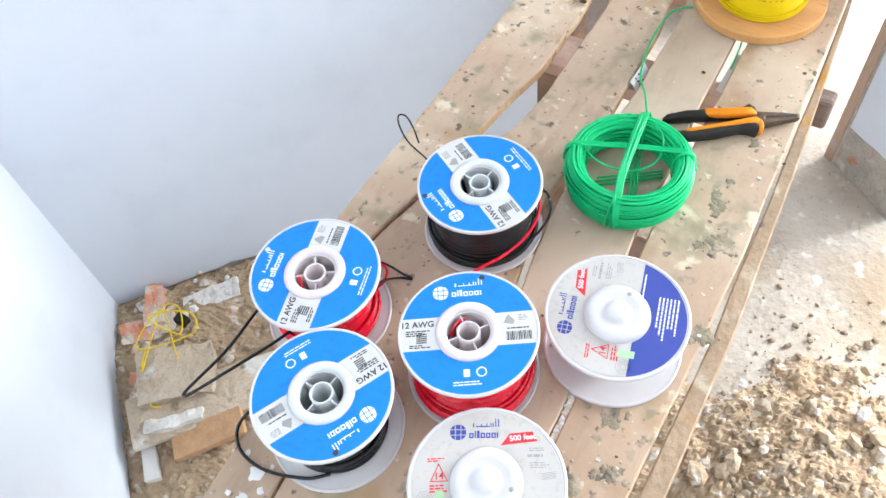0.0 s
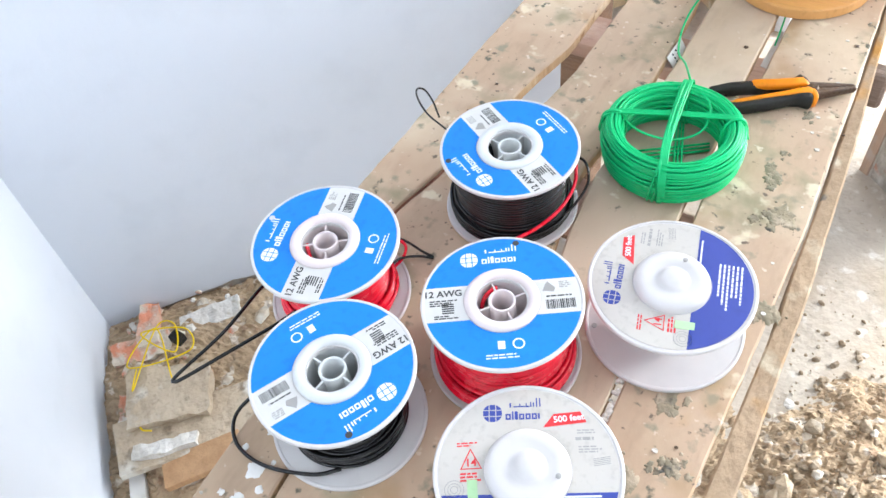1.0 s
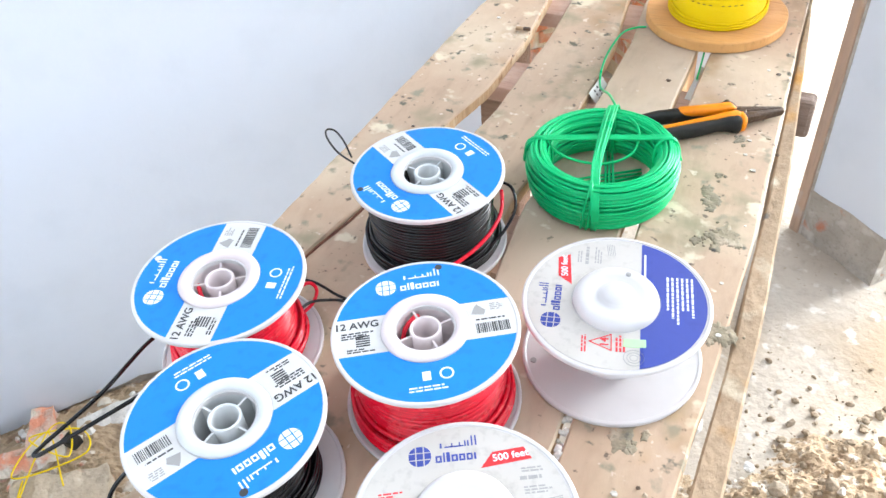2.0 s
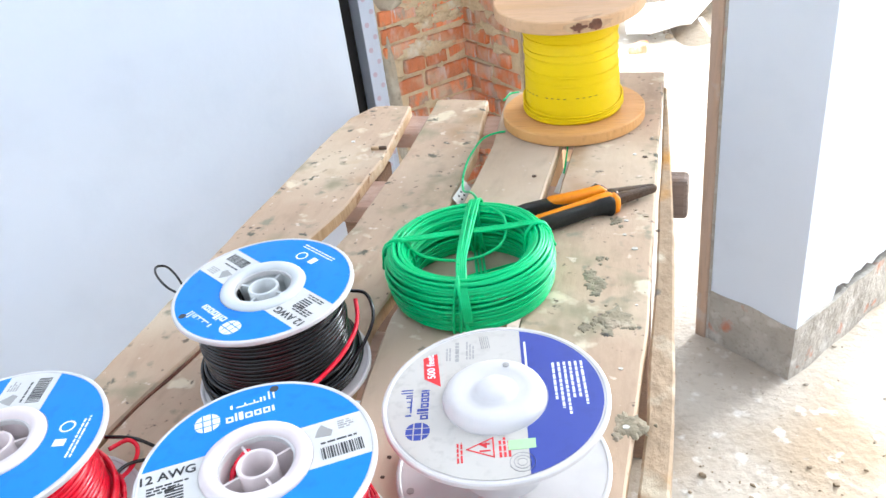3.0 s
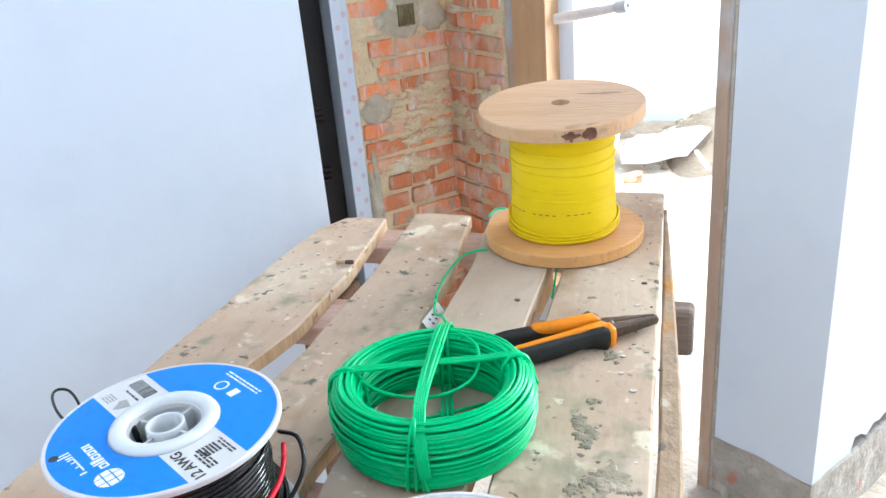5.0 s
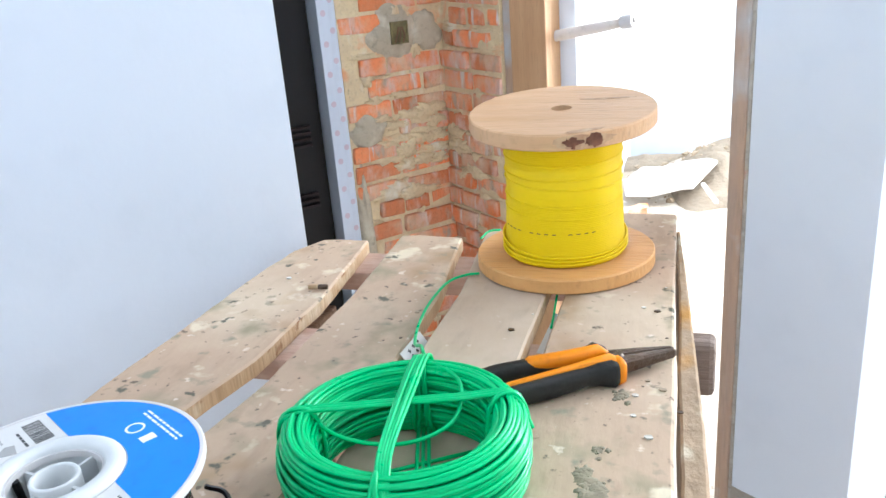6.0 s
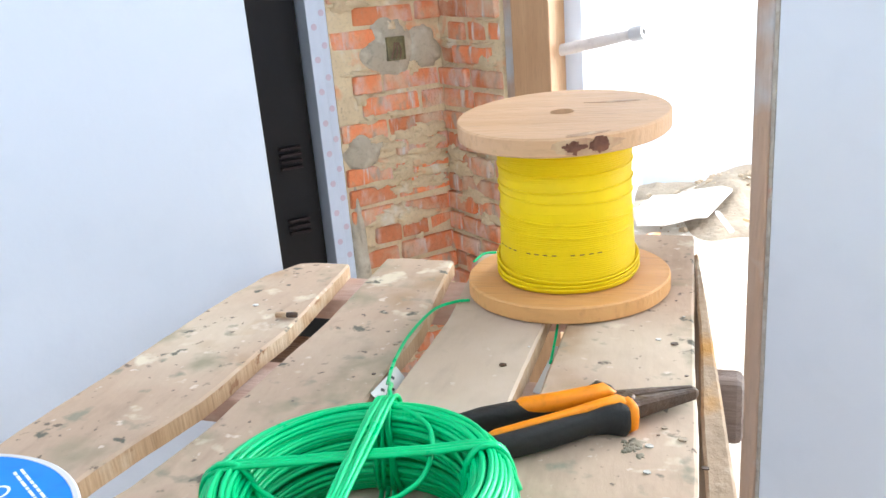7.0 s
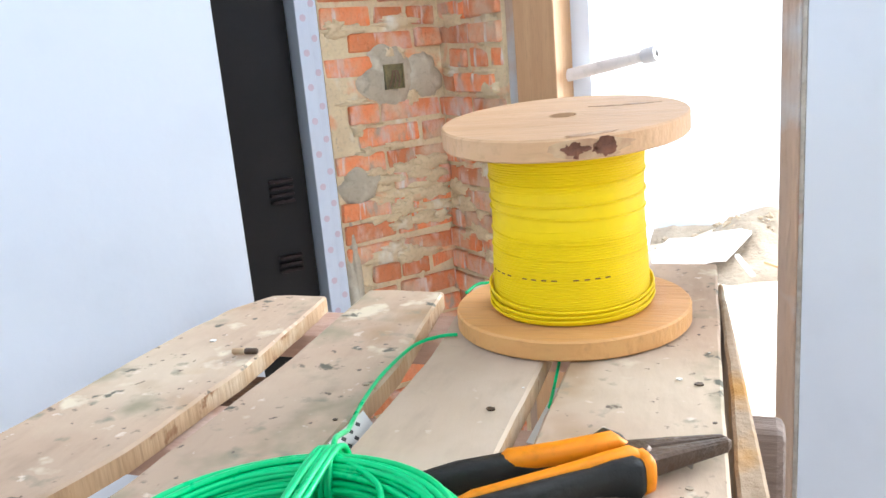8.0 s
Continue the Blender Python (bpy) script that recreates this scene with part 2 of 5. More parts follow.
def tube(bm, pts, r, n=7, closed=False):
    """A round wire along points; r is a number or one radius for each point."""
    pts = [Vector(p) for p in pts]
    count = len(pts)
    rad = r if isinstance(r, (list, tuple)) else [r] * count
    up = Vector((0.13, 0.21, 0.97)).normalized()
    rings = []
    for i, p in enumerate(pts):
        a = pts[i - 1] if (i or closed) else p
        b = pts[(i + 1) % count] if (i < count - 1 or closed) else p
        d = (b - a).normalized()
        side = d.cross(up)
        if side.length < 0.05:
            side = d.cross(Vector((1, 0, 0)))
        side.normalize()
        other = side.cross(d)
        rings.append([bm.verts.new(p + rad[i] * (math.cos(2 * math.pi * k / n) * side + math.sin(2 * math.pi * k / n) * other)) for k in range(n)])
    pairs = list(zip(rings, rings[1:])) + ([(rings[-1], rings[0])] if closed else [])
    for a, b in pairs:
        for k in range(n):
            j = (k + 1) % n
            bm.faces.new((a[k], a[j], b[j], b[k]))
    if not closed:
        bm.faces.new(rings[0][::-1])
        bm.faces.new(rings[-1])


def smooth_path(keys, steps=10):
    """Catmull-Rom through key points."""
    k = [Vector(p) for p in keys]
    k = [2 * k[0] - k[1]] + k + [2 * k[-1] - k[-2]]
    out = []
    for i in range(1, len(k) - 2):
        for s in range(steps):
            t = s / steps
            a, b, c, d = k[i - 1], k[i], k[i + 1], k[i + 2]
            out.append(0.5 * ((2 * b) + (c - a) * t + (2 * a - 5 * b + 4 * c - d) * t * t + (3 * b - a - 3 * c + d) * t ** 3))
    out.append(k[-2])
    return out


def ring_points(radius, z, n=72, wobble=0.0, tilt=0.0, phase=0.0, cx=0.0, cy=0.0):
    out = []
    for k in range(n):
        a = 2 * math.pi * k / n
        rr = radius + wobble * math.sin(2 * a + phase) + 0.5 * wobble * math.sin(5 * a + 2 * phase)
        out.append((cx + rr * math.cos(a), cy + rr * math.sin(a), z + tilt * math.sin(a + phase)))
    return out


def plate(bm, pts, z0, z1):
    """A flat polygon with a little thickness."""
    low = [bm.verts.new((x, y, z0)) for x, y in pts]
    top = [bm.verts.new((x, y, z1)) for x, y in pts]
    f = bm.faces.new(top)
    n = len(pts)
    for k in range(n):
        j = (k + 1) % n
        bm.faces.new((low[k], low[j], top[j], top[k]))
    bmesh.ops.triangulate(bm, faces=[f])


def mound(bm, pts, z0, z1):
    """An uneven low lump: the outline rises in a rounded shoulder."""
    cx, cy = sum(p[0] for p in pts) / len(pts), sum(p[1] for p in pts) / len(pts)
    rings = []
    for f, h in ((1.0, 0.0), (0.90, 0.38), (0.74, 0.74), (0.42, 1.0)):
        rings.append([bm.verts.new((cx + (x - cx) * f, cy + (y - cy) * f, z0 + (z1 - z0) * h * (1 if h < 0.9 else 1 + 0.08 * noise.noise(Vector((x * 60, y * 60, f)))))) for x, y in pts])
    n = len(pts)
    for a, c in zip(rings, rings[1:]):
        for k in range(n):
            j = (k + 1) % n
            bm.faces.new((a[k], a[j], c[j], c[k]))
    mid = bm.verts.new((cx, cy, z1))
    for k in range(n):
        bm.faces.new((rings[-1][k], rings[-1][(k + 1) % n], mid))


def lettering(name, body, size, m, mat, parent):
    c = bpy.data.curves.new(name, "FONT")
    c.body, c.size, c.align_x, c.align_y, c.extrude = body, size, "CENTER", "CENTER", 0.0001
    c.offset = size * 0.018
    tmp = bpy.data.objects.new(name, c)
    me = bpy.data.meshes.new_from_object(tmp)
    bpy.data.objects.remove(tmp)
    me.materials.clear()
    me.materials.append(mat)
    ob = new(name, me)
    ob.parent = parent
    ob.matrix_basis = m
    return ob


def rough_block(bm, lo, hi, cuts=3, amount=0.01, m=None, seed=0.0):
    """A block with subdivided, uneven faces."""
    vs = box(bm, lo, hi)
    es = list({e for v in vs for e in v.link_edges})
    bmesh.ops.subdivide_edges(bm, edges=es, cuts=cuts, use_grid_fill=True)
    allv = bm.verts[:]
    for v in allv:
        q = v.co * 9 + Vector((seed, seed * 1.7, seed * 0.6))
        v.co += amount * Vector((noise.noise(q), noise.noise(q + Vector((31, 0, 0))), noise.noise(q + Vector((0, 47, 0)))))
    if m is not None:
        bmesh.ops.transform(bm, matrix=m, verts=allv)


def stone(bm, centre, size, seed):
    r = bmesh.ops.create_icosphere(bm, subdivisions=1, radius=1)
    rnd = random.Random(seed)
    sx, sy, sz = size * rnd.uniform(0.7, 1.3), size * rnd.uniform(0.6, 1.1), size * rnd.uniform(0.45, 0.8)
    turn = Euler((rnd.uniform(-0.4, 0.4), rnd.uniform(-0.4, 0.4), rnd.uniform(0, 6))).to_matrix()
    for v in r["verts"]:
        p = Vector((v.co.x * sx, v.co.y * sy, v.co.z * sz)) * rnd.uniform(0.75, 1.15)
        v.co = Vector(centre) + turn @ p


# ---- the room ----
U = Vector((math.cos(radians(50)), math.sin(radians(50)), 0))
V = Vector((U.y, -U.x, 0))
CEIL = 2.6


def floor_height(x, y):
    z = 0.012 * noise.noise(Vector((x * 2.1, y * 2.1, 0))) + 0.006 * noise.noise(Vector((x * 9, y * 9, 3)))
    # dirt banked up beside the bench and in the far room
    z += 0.05 * math.exp(-((x - 0.27) ** 2 / 0.035 + (y + 0.62) ** 2 / 0.06))
    z += 0.13 * math.exp(-((x - 0.12) ** 2 / 0.045 + (y - 2.62) ** 2 / 0.03))
    z += 0.05 * math.exp(-((x + 0.25) ** 2 / 0.05 + (y - 2.72) ** 2 / 0.02))
    z += 0.035 * math.exp(-((x + 0.98) ** 2 / 0.09 + (y + 0.95) ** 2 / 0.09))
    return z


def floor_sheet():
    bm = bmesh.new()
    nx, ny = 170, 200
    grid = []
    for j in range(ny + 1):
        y = -3.3 + 6.5 * j / ny
        grid.append([bm.verts.new((-2.6 + 5.4 * i / nx, y, floor_height(-2.6 + 5.4 * i / nx, y))) for i in range(nx + 1)])
    for j in range(ny):
        for i in range(nx):
            bm.faces.new((grid[j][i], grid[j][i + 1], grid[j + 1][i + 1], grid[j + 1][i]))
    ob = part("floor", bm, FLOOR_DUST, smooth=True)
    tagged(ob, "dusty bare concrete floor strewn with rubble", "floor", kind="structure")


floor_sheet()


def slab_wall(name, a, b, thick, z0, z1, mat, label, jag=0.0, side=1):
    """An upright wall from plan point a to b; thickness to the left of a->b times side; a jagged lower edge where plaster ends."""
    a, b = Vector((*a, 0)), Vector((*b, 0))
    d = (b - a).normalized()
    n = Vector((-d.y, d.x, 0)) * thick * side
    length = (b - a).length
    steps = max(2, int(length / 0.025)) if jag else 1
    bm = bmesh.new()
    front, back = [], []
    for k in range(steps + 1):
        p = a + d * length * k / steps
        low = z0 + (jag * (noise.noise(Vector((k * 0.13, z0 * 7 + length, 1))) + 0.5 * noise.noise(Vector((k * 0.5, length, 5)))) if jag else 0)
        front.append((bm.verts.new(p + Vector((0, 0, low))), bm.verts.new(p + Vector((0, 0, z1)))))
        back.append((bm.verts.new(p + n + Vector((0, 0, low))), bm.verts.new(p + n + Vector((0, 0, z1)))))
    for k in range(steps):
        for s in (front, back):
            bm.faces.new((s[k][0], s[k + 1][0], s[k + 1][1], s[k][1]))
        bm.faces.new((front[k][0], front[k + 1][0], back[k + 1][0], back[k][0]))
        bm.faces.new((front[k][1], front[k + 1][1], back[k + 1][1], back[k][1]))
    for k in (0, steps):
        bm.faces.new((front[k][0], front[k][1], back[k][1], back[k][0]))
    bmesh.ops.recalc_face_normals(bm, faces=bm.faces[:])
    ob = part(name, bm, mat)
    return tagged(ob, label, "wall", kind="structure")


def wall_base(name, a, b, thick, z1, side, label, parent):
    """Bare rough masonry under the plaster's lower edge."""
    a, b = Vector((*a, 0)), Vector((*b, 0))
    d = (b - a).normalized()
    bm = bmesh.new()
    m = Matrix.Translation(a) @ Matrix.Rotation(math.atan2(d.y, d.x), 4, "Z")
    lo, hi = (0, 0.004 if side > 0 else -thick, -0.03), ((b - a).length, thick if side > 0 else -0.004, z1)
    vs = box(bm, lo, hi)
    bmesh.ops.subdivide_edges(bm, edges=bm.edges[:], cuts=14, use_grid_fill=True)
    for v in bm.verts:
        q = v.co * 14
        v.co.y += 0.012 * noise.noise(q) - side * -0.004
        v.co.z += 0.006 * noise.noise(q + Vector((9, 9, 9)))
    bmesh.ops.transform(bm, matrix=m, verts=bm.verts[:])
    return part(name, bm, CEMENT, parent, label)


K, E = (-1.185, -0.912), (-0.479, -0.053)
W2_END = (K[0] + 2.75 * math.cos(radians(-43.5)), K[1] + 2.75 * math.sin(radians(-43.5)))
wall_left = slab_wall("wall_left", K, E, 0.14, 0.040, CEIL, WHITE_PAINT, "smooth white painted plaster wall with a ragged lower edge", 0.02)
wall_base("masonry_base", K, E, 0.13, 0.07, 1, "bare crumbling masonry", wall_left)
wall_near = slab_wall("wall_near", W2_END, K, 0.14, 0.03, CEIL, WHITE_PAINT, "white painted plaster wall meeting the corner", 0.015)
wall_base("masonry_base", W2_END, K, 0.13, 0.06, 1, "bare crumbling masonry", wall_near)

# wall end beside the bench (a white pier with a timber jamb)
Q = Vector((0.264, 0.133, 0))
F = Vector((math.cos(radians(-34.7)), math.sin(radians(-34.7)), 0))
G = Vector((-F.y, F.x, 0))
QL = Q - F * 0.193


def pier():
    bm = bmesh.new()
    n = 12
    bottoms = [0.118, 0.112, 0.106, 0.104, 0.098, 0.101, 0.095, 0.098, 0.092, 0.096, 0.090, 0.102, 0.110]
    low, top = [], []
    for k in range(n + 1):
        p = QL + F * 0.193 * k / n
        low.append(bm.verts.new((p.x, p.y, bottoms[k])))
        top.append(bm.verts.new((p.x, p.y, CEIL)))
    m = 20
    for k in range(1, m + 1):
        p = Q + G * 0.46 * k / m
        low.append(bm.verts.new((p.x, p.y, 0.10 + 0.05 * (k > 5) + 0.03 * noise.noise(Vector((k * 0.7, 2, 0))))))
        top.append(bm.verts.new((p.x, p.y, CEIL)))
    for p in (Q + G * 0.46 - F * 0.193, QL):
        if p is not QL:
            low.append(bm.verts.new((p.x, p.y, 0.05)))
            top.append(bm.verts.new((p.x, p.y, CEIL)))
    c = len(low)
    for k in range(c):
        j = (k + 1) % c
        bm.faces.new((low[k], low[j], top[j], top[k]))
    bm.faces.new(top)
    bmesh.ops.recalc_face_normals(bm, faces=bm.faces[:])
    ob = part("wall_pier", bm, WHITE_PAINT)
    tagged(ob, "white plastered wall end with a broken cement foot", "wall", kind="structure")
    bm = bmesh.new()
    rough_block(bm, (-0.196, -0.004, -0.03), (0.002, 0.45, 0.128), 14, 0.010, Matrix.Translation(Q) @ Matrix.Rotation(math.atan2(F.y, F.x), 4, "Z"), 4.0)
    part("cement_foot", bm, CEMENT, ob, "broken grey cement foot")
    return ob


wall_pier = pier()
jamb = thing("door_jamb", Matrix.Translation(QL) @ Matrix.Rotation(math.atan2(F.y, F.x), 4, "Z"), "dusty brown timber door jamb fixed to the white wall end", "door frame")
jamb["kind"] = "structure"
bm = bmesh.new()
box(bm, (-0.030, -0.006, 0.0), (-0.006, 0.09, 2.1), bevel=0.002)
part("jamb_board", bm, OLD_POST, jamb)
bm = bmesh.new()
box(bm, (-0.0055, -0.002, 0.0), (-0.0005, 0.05, 2.1))
part("grey_joint_strip", bm, CEMENT, jamb)

# far room
slab_wall("wall_far", (-0.36, 2.80), (1.1, 2.77), 0.14, -0.02, CEIL, WHITE_PAINT, "bright white plaster wall of the far room", side=1)
# unseen opening assumed above this parapet for the far lamp
slab_wall("window_parapet", (1.1, 2.77), (2.9, 2.73), 0.14, -0.02, 0.45, WHITE_PAINT, "plain white parapet under an assumed opening out of view", side=1)
slab_wall("wall_far_side", (-0.46, 0.98), (-0.30, 2.80), 0.14, -0.02, CEIL, WHITE_PAINT, "white plaster side wall of the far room")
# outer shell: unseen walls and ceiling, assumed, with openings left for the lamps
slab_wall("wall_back", (-2.6, -3.25), (0.0, -3.25), 0.14, -0.02, CEIL, WHITE_PAINT, "plain white wall behind the viewer", side=-1)
slab_wall("wall_back", (2.4, -3.25), (2.85, -3.25), 0.14, -0.02, CEIL, WHITE_PAINT, "plain white wall behind the viewer", side=-1)
slab_wall("window_parapet", (0.0, -3.25), (2.4, -3.25), 0.14, -0.02, 0.8, WHITE_PAINT, "plain white parapet under an assumed opening out of view", side=-1)
slab_wall("wall_right", (2.85, -3.25), (2.85, -1.1), 0.14, -0.02, CEIL, WHITE_PAINT, "plain white outer wall", side=-1)
slab_wall("window_parapet", (2.85, -1.1), (2.85, 2.74), 0.14, -0.02, 0.45, WHITE_PAINT, "plain white parapet under a wide window", side=-1)
slab_wall("wall_outer", (-2.6, -3.25), (-2.6, 2.83), 0.14, -0.02, CEIL, WHITE_PAINT, "plain white outer wall", side=1)
slab_wall("wall_outer", (-2.6, 2.83), (-0.5, 2.83), 0.14, -0.02, CEIL, WHITE_PAINT, "plain white outer wall", side=1)
bm = bmesh.new()
box(bm, (-2.75, -3.4, CEIL), (3.0, 3.05, CEIL + 0.15))
tagged(part("ceiling", bm, WHITE_PAINT), "plain white plastered ceiling", "ceiling", kind="structure")

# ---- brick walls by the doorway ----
# walls set nearer and bricks undersized to fit the camera's view
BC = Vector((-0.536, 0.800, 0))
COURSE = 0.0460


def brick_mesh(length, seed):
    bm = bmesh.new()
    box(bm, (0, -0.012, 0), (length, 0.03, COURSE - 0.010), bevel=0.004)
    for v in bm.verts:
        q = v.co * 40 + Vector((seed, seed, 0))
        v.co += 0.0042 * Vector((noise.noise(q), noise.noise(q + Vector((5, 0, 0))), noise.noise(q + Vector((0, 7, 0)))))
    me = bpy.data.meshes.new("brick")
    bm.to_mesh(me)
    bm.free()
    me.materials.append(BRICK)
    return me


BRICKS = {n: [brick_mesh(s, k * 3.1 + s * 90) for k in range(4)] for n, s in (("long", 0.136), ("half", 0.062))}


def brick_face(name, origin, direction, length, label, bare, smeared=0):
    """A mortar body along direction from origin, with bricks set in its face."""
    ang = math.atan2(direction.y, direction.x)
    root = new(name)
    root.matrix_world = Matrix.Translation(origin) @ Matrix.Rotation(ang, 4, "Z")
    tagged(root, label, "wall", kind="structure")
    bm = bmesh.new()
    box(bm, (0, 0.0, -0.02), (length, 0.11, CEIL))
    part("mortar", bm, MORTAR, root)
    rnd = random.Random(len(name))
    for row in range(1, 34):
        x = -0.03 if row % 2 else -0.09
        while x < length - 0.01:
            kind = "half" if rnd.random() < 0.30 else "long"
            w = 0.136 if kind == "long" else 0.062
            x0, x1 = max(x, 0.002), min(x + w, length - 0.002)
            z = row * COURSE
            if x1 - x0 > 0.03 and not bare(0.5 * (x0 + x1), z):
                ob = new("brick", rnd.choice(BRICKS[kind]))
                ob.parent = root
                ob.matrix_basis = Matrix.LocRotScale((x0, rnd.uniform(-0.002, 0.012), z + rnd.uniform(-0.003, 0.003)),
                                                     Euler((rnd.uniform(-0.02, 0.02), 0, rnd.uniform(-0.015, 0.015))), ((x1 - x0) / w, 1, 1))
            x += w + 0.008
    for k in range(44):
        # lumps of mortar left over the joints
        w, h = rnd.uniform(0.012, 0.055), rnd.uniform(0.005, 0.019)
        cx, cz = rnd.uniform(0.02, length - 0.02), rnd.choice(range(3, 26)) * COURSE + rnd.uniform(-0.012, 0.006)
        bm = bmesh.new()
        pts = []
        for q in range(30):
            a = 2 * math.pi * q / 30
            rr = 1 + 0.6 * noise.noise(Vector((1.7 * math.cos(a), 1.7 * math.sin(a), k + len(name)))) + 0.4 * noise.noise(Vector((6 * math.cos(a), 6 * math.sin(a), k)))
            pts.append((w * rr * math.cos(a), h * rr * math.sin(a)))
        mound(bm, pts, 0, rnd.uniform(0.004, 0.0125))
        bmesh.ops.transform(bm, matrix=Matrix.Rotation(radians(90), 4, "X"), verts=bm.verts[:])
        ob = part("mortar_lump", bm, MORTAR, root, smooth=True)
        ob.location = (min(max(cx, w), length - w), 0, cz)
    for k in range(smeared):
        # mortar pressed flat over whole bricks
        w, h = rnd.uniform(0.022, 0.05), rnd.uniform(0.009, 0.021)
        cx, cz = rnd.uniform(0.06, length - 0.03), rnd.uniform(0.50, 0.70)
        bm = bmesh.new()
        pts = []
        for q in range(36):
            a = 2 * math.pi * q / 36
            rr = 1 + 0.7 * noise.noise(Vector((1.7 * math.cos(a), 1.7 * math.sin(a), k + 31))) + 0.45 * noise.noise(Vector((6 * math.cos(a), 6 * math.sin(a), k + 9)))
            pts.append((w * rr * math.cos(a), h * rr * math.sin(a)))
        mound(bm, pts, 0, rnd.uniform(0.0105, 0.0145))
        bmesh.ops.transform(bm, matrix=Matrix.Rotation(radians(90), 4, "X"), verts=bm.verts[:])
        ob = part("mortar_smear", bm, MORTAR, root, smooth=True)
        ob.location = (min(max(cx, w), length - w), 0, cz)
    return root


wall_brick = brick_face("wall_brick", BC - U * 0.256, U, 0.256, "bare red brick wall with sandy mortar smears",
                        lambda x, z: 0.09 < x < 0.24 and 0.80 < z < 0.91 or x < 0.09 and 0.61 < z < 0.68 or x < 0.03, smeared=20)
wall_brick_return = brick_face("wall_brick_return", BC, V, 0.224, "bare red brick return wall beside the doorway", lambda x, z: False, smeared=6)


def cement_patch(x0, x1, z0, z1, seed):
    bm = bmesh.new()
    pts = []
    for k in range(64):
        a = 2 * math.pi * k / 64
        rr = 1 + 0.45 * noise.noise(Vector((math.cos(a) * 1.2, math.sin(a) * 1.2, seed))) + 0.10 * noise.noise(Vector((math.cos(a) * 4, math.sin(a) * 4, seed)))
        pts.append(((x0 + x1) / 2 + (x1 - x0) / 2 * rr * math.cos(a), (z0 + z1) / 2 + (z1 - z0) / 2 * rr * math.sin(a)))
    mound(bm, pts, 0, 0.0130 + 0.0003 * seed)
    bmesh.ops.transform(bm, matrix=Matrix.Rotation(radians(90), 4, "X"), verts=bm.verts[:])
    part("cement_patch", bm, WALL_CEMENT, wall_brick, "smoothed grey cement patch", smooth=True)


cement_patch(0.072, 0.196, 0.812, 0.935, 1.0)
cement_patch(0.165, 0.254, 0.822, 0.905, 5.0)
cement_patch(0.0, 0.095, 0.622, 0.705, 2.0)
cement_patch(-0.004, 0.036, 0.20, 0.60, 3.0)
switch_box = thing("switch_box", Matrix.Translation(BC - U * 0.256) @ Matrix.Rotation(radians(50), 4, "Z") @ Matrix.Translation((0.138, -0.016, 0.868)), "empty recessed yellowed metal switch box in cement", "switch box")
bm = bmesh.new()
s = 0.0205
for lo, hi in (((-s, -0.004, -s * 1.15), (-s + 0.003, 0.02, s * 1.15)), ((s - 0.003, -0.004, -s * 1.15), (s, 0.02, s * 1.15)),
               ((-s, -0.004, -s * 1.15), (s, 0.02, -s * 1.15 + 0.003)), ((-s, -0.004, s * 1.15 - 0.003), (s, 0.02, s * 1.15))):
    box(bm, lo, hi)
part("box_rim", bm, BOX_METAL, switch_box)
bm = bmesh.new()
box(bm, (-s + 0.003, -0.001, -s), (s - 0.003, 0.003, s))
part("box_back", bm, BOX_METAL, switch_box)
bm = bmesh.new()
for k in range(3):
    tube(bm, smooth_path([(-0.014 + 0.01 * k, -0.004, -0.02), (-0.01 + 0.009 * k, -0.008, -0.005), (0.004 * k - 0.004, -0.006, 0.012)], 5), 0.0016, 5)
part("wire_stub", bm, PLANK_EDGE, switch_box, smooth=True)

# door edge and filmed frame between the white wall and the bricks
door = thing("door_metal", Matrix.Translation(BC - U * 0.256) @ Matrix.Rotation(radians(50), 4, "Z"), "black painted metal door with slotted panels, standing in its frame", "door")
bm = bmesh.new()
box(bm, (-0.62, 0.02, 0.02), (-0.055, 0.06, 2.0), bevel=0.002)
part("door_leaf", bm, BLACK_METAL, door)
for k, z in enumerate((0.655, 0.668, 0.681, 0.694, 0.52, 0.533, 0.546)):
    bm = bmesh.new()
    box(bm, (-0.13, 0.008, z), (-0.085, 0.019, z + 0.006), bevel=0.001)
    part("slat", bm, SLAT, door)
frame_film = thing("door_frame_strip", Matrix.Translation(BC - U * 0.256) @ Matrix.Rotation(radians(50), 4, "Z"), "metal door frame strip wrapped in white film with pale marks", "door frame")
bm = bmesh.new()
box(bm, (-0.050, -0.018, 0.0), (-0.024, 0.05, 2.06), bevel=0.002)
part("frame_outer", bm, FILM, frame_film)
bm = bmesh.new()
box(bm, (-0.0235, -0.004, 0.0), (-0.002, 0.05, 2.06), bevel=0.002)
part("frame_inner", bm, FILM, frame_film)
for k in range(26):
    for x, y, o in ((-0.037, -0.0186, 0.0), (-0.013, -0.0046, 0.025)):
        bm = bmesh.new()
        plate(bm, [(0.006 * math.cos(a * 0.524), 0.0065 * math.sin(a * 0.524)) for a in range(12)], 0, 0.0004)
        ob = part("film_mark", bm, FILM_MARK, frame_film)
        ob.matrix_basis = Matrix.Translation((x, y, 0.12 + k * 0.062 + o)) @ Matrix.Rotation(radians(90), 4, "X")

# timber door post on the end of the brick return
door_post = thing("door_post", Matrix.Translation((-0.3575, 0.644, 0)) @ Matrix.Rotation(radians(-14), 4, "Z"), "new light timber door post beside bare bricks", "door frame")
door_post["kind"] = "structure"
bm = bmesh.new()
box(bm, (0.018, 0.0, 0), (0.096, 0.07, 2.1), bevel=0.002)
part("post", bm, POST_WOOD, door_post)
# strip in darker wood stands for the post's shaded side face
bm = bmesh.new()
box(bm, (-0.004, 0.012, 0), (0.0175, 0.07, 2.1), bevel=0.002)
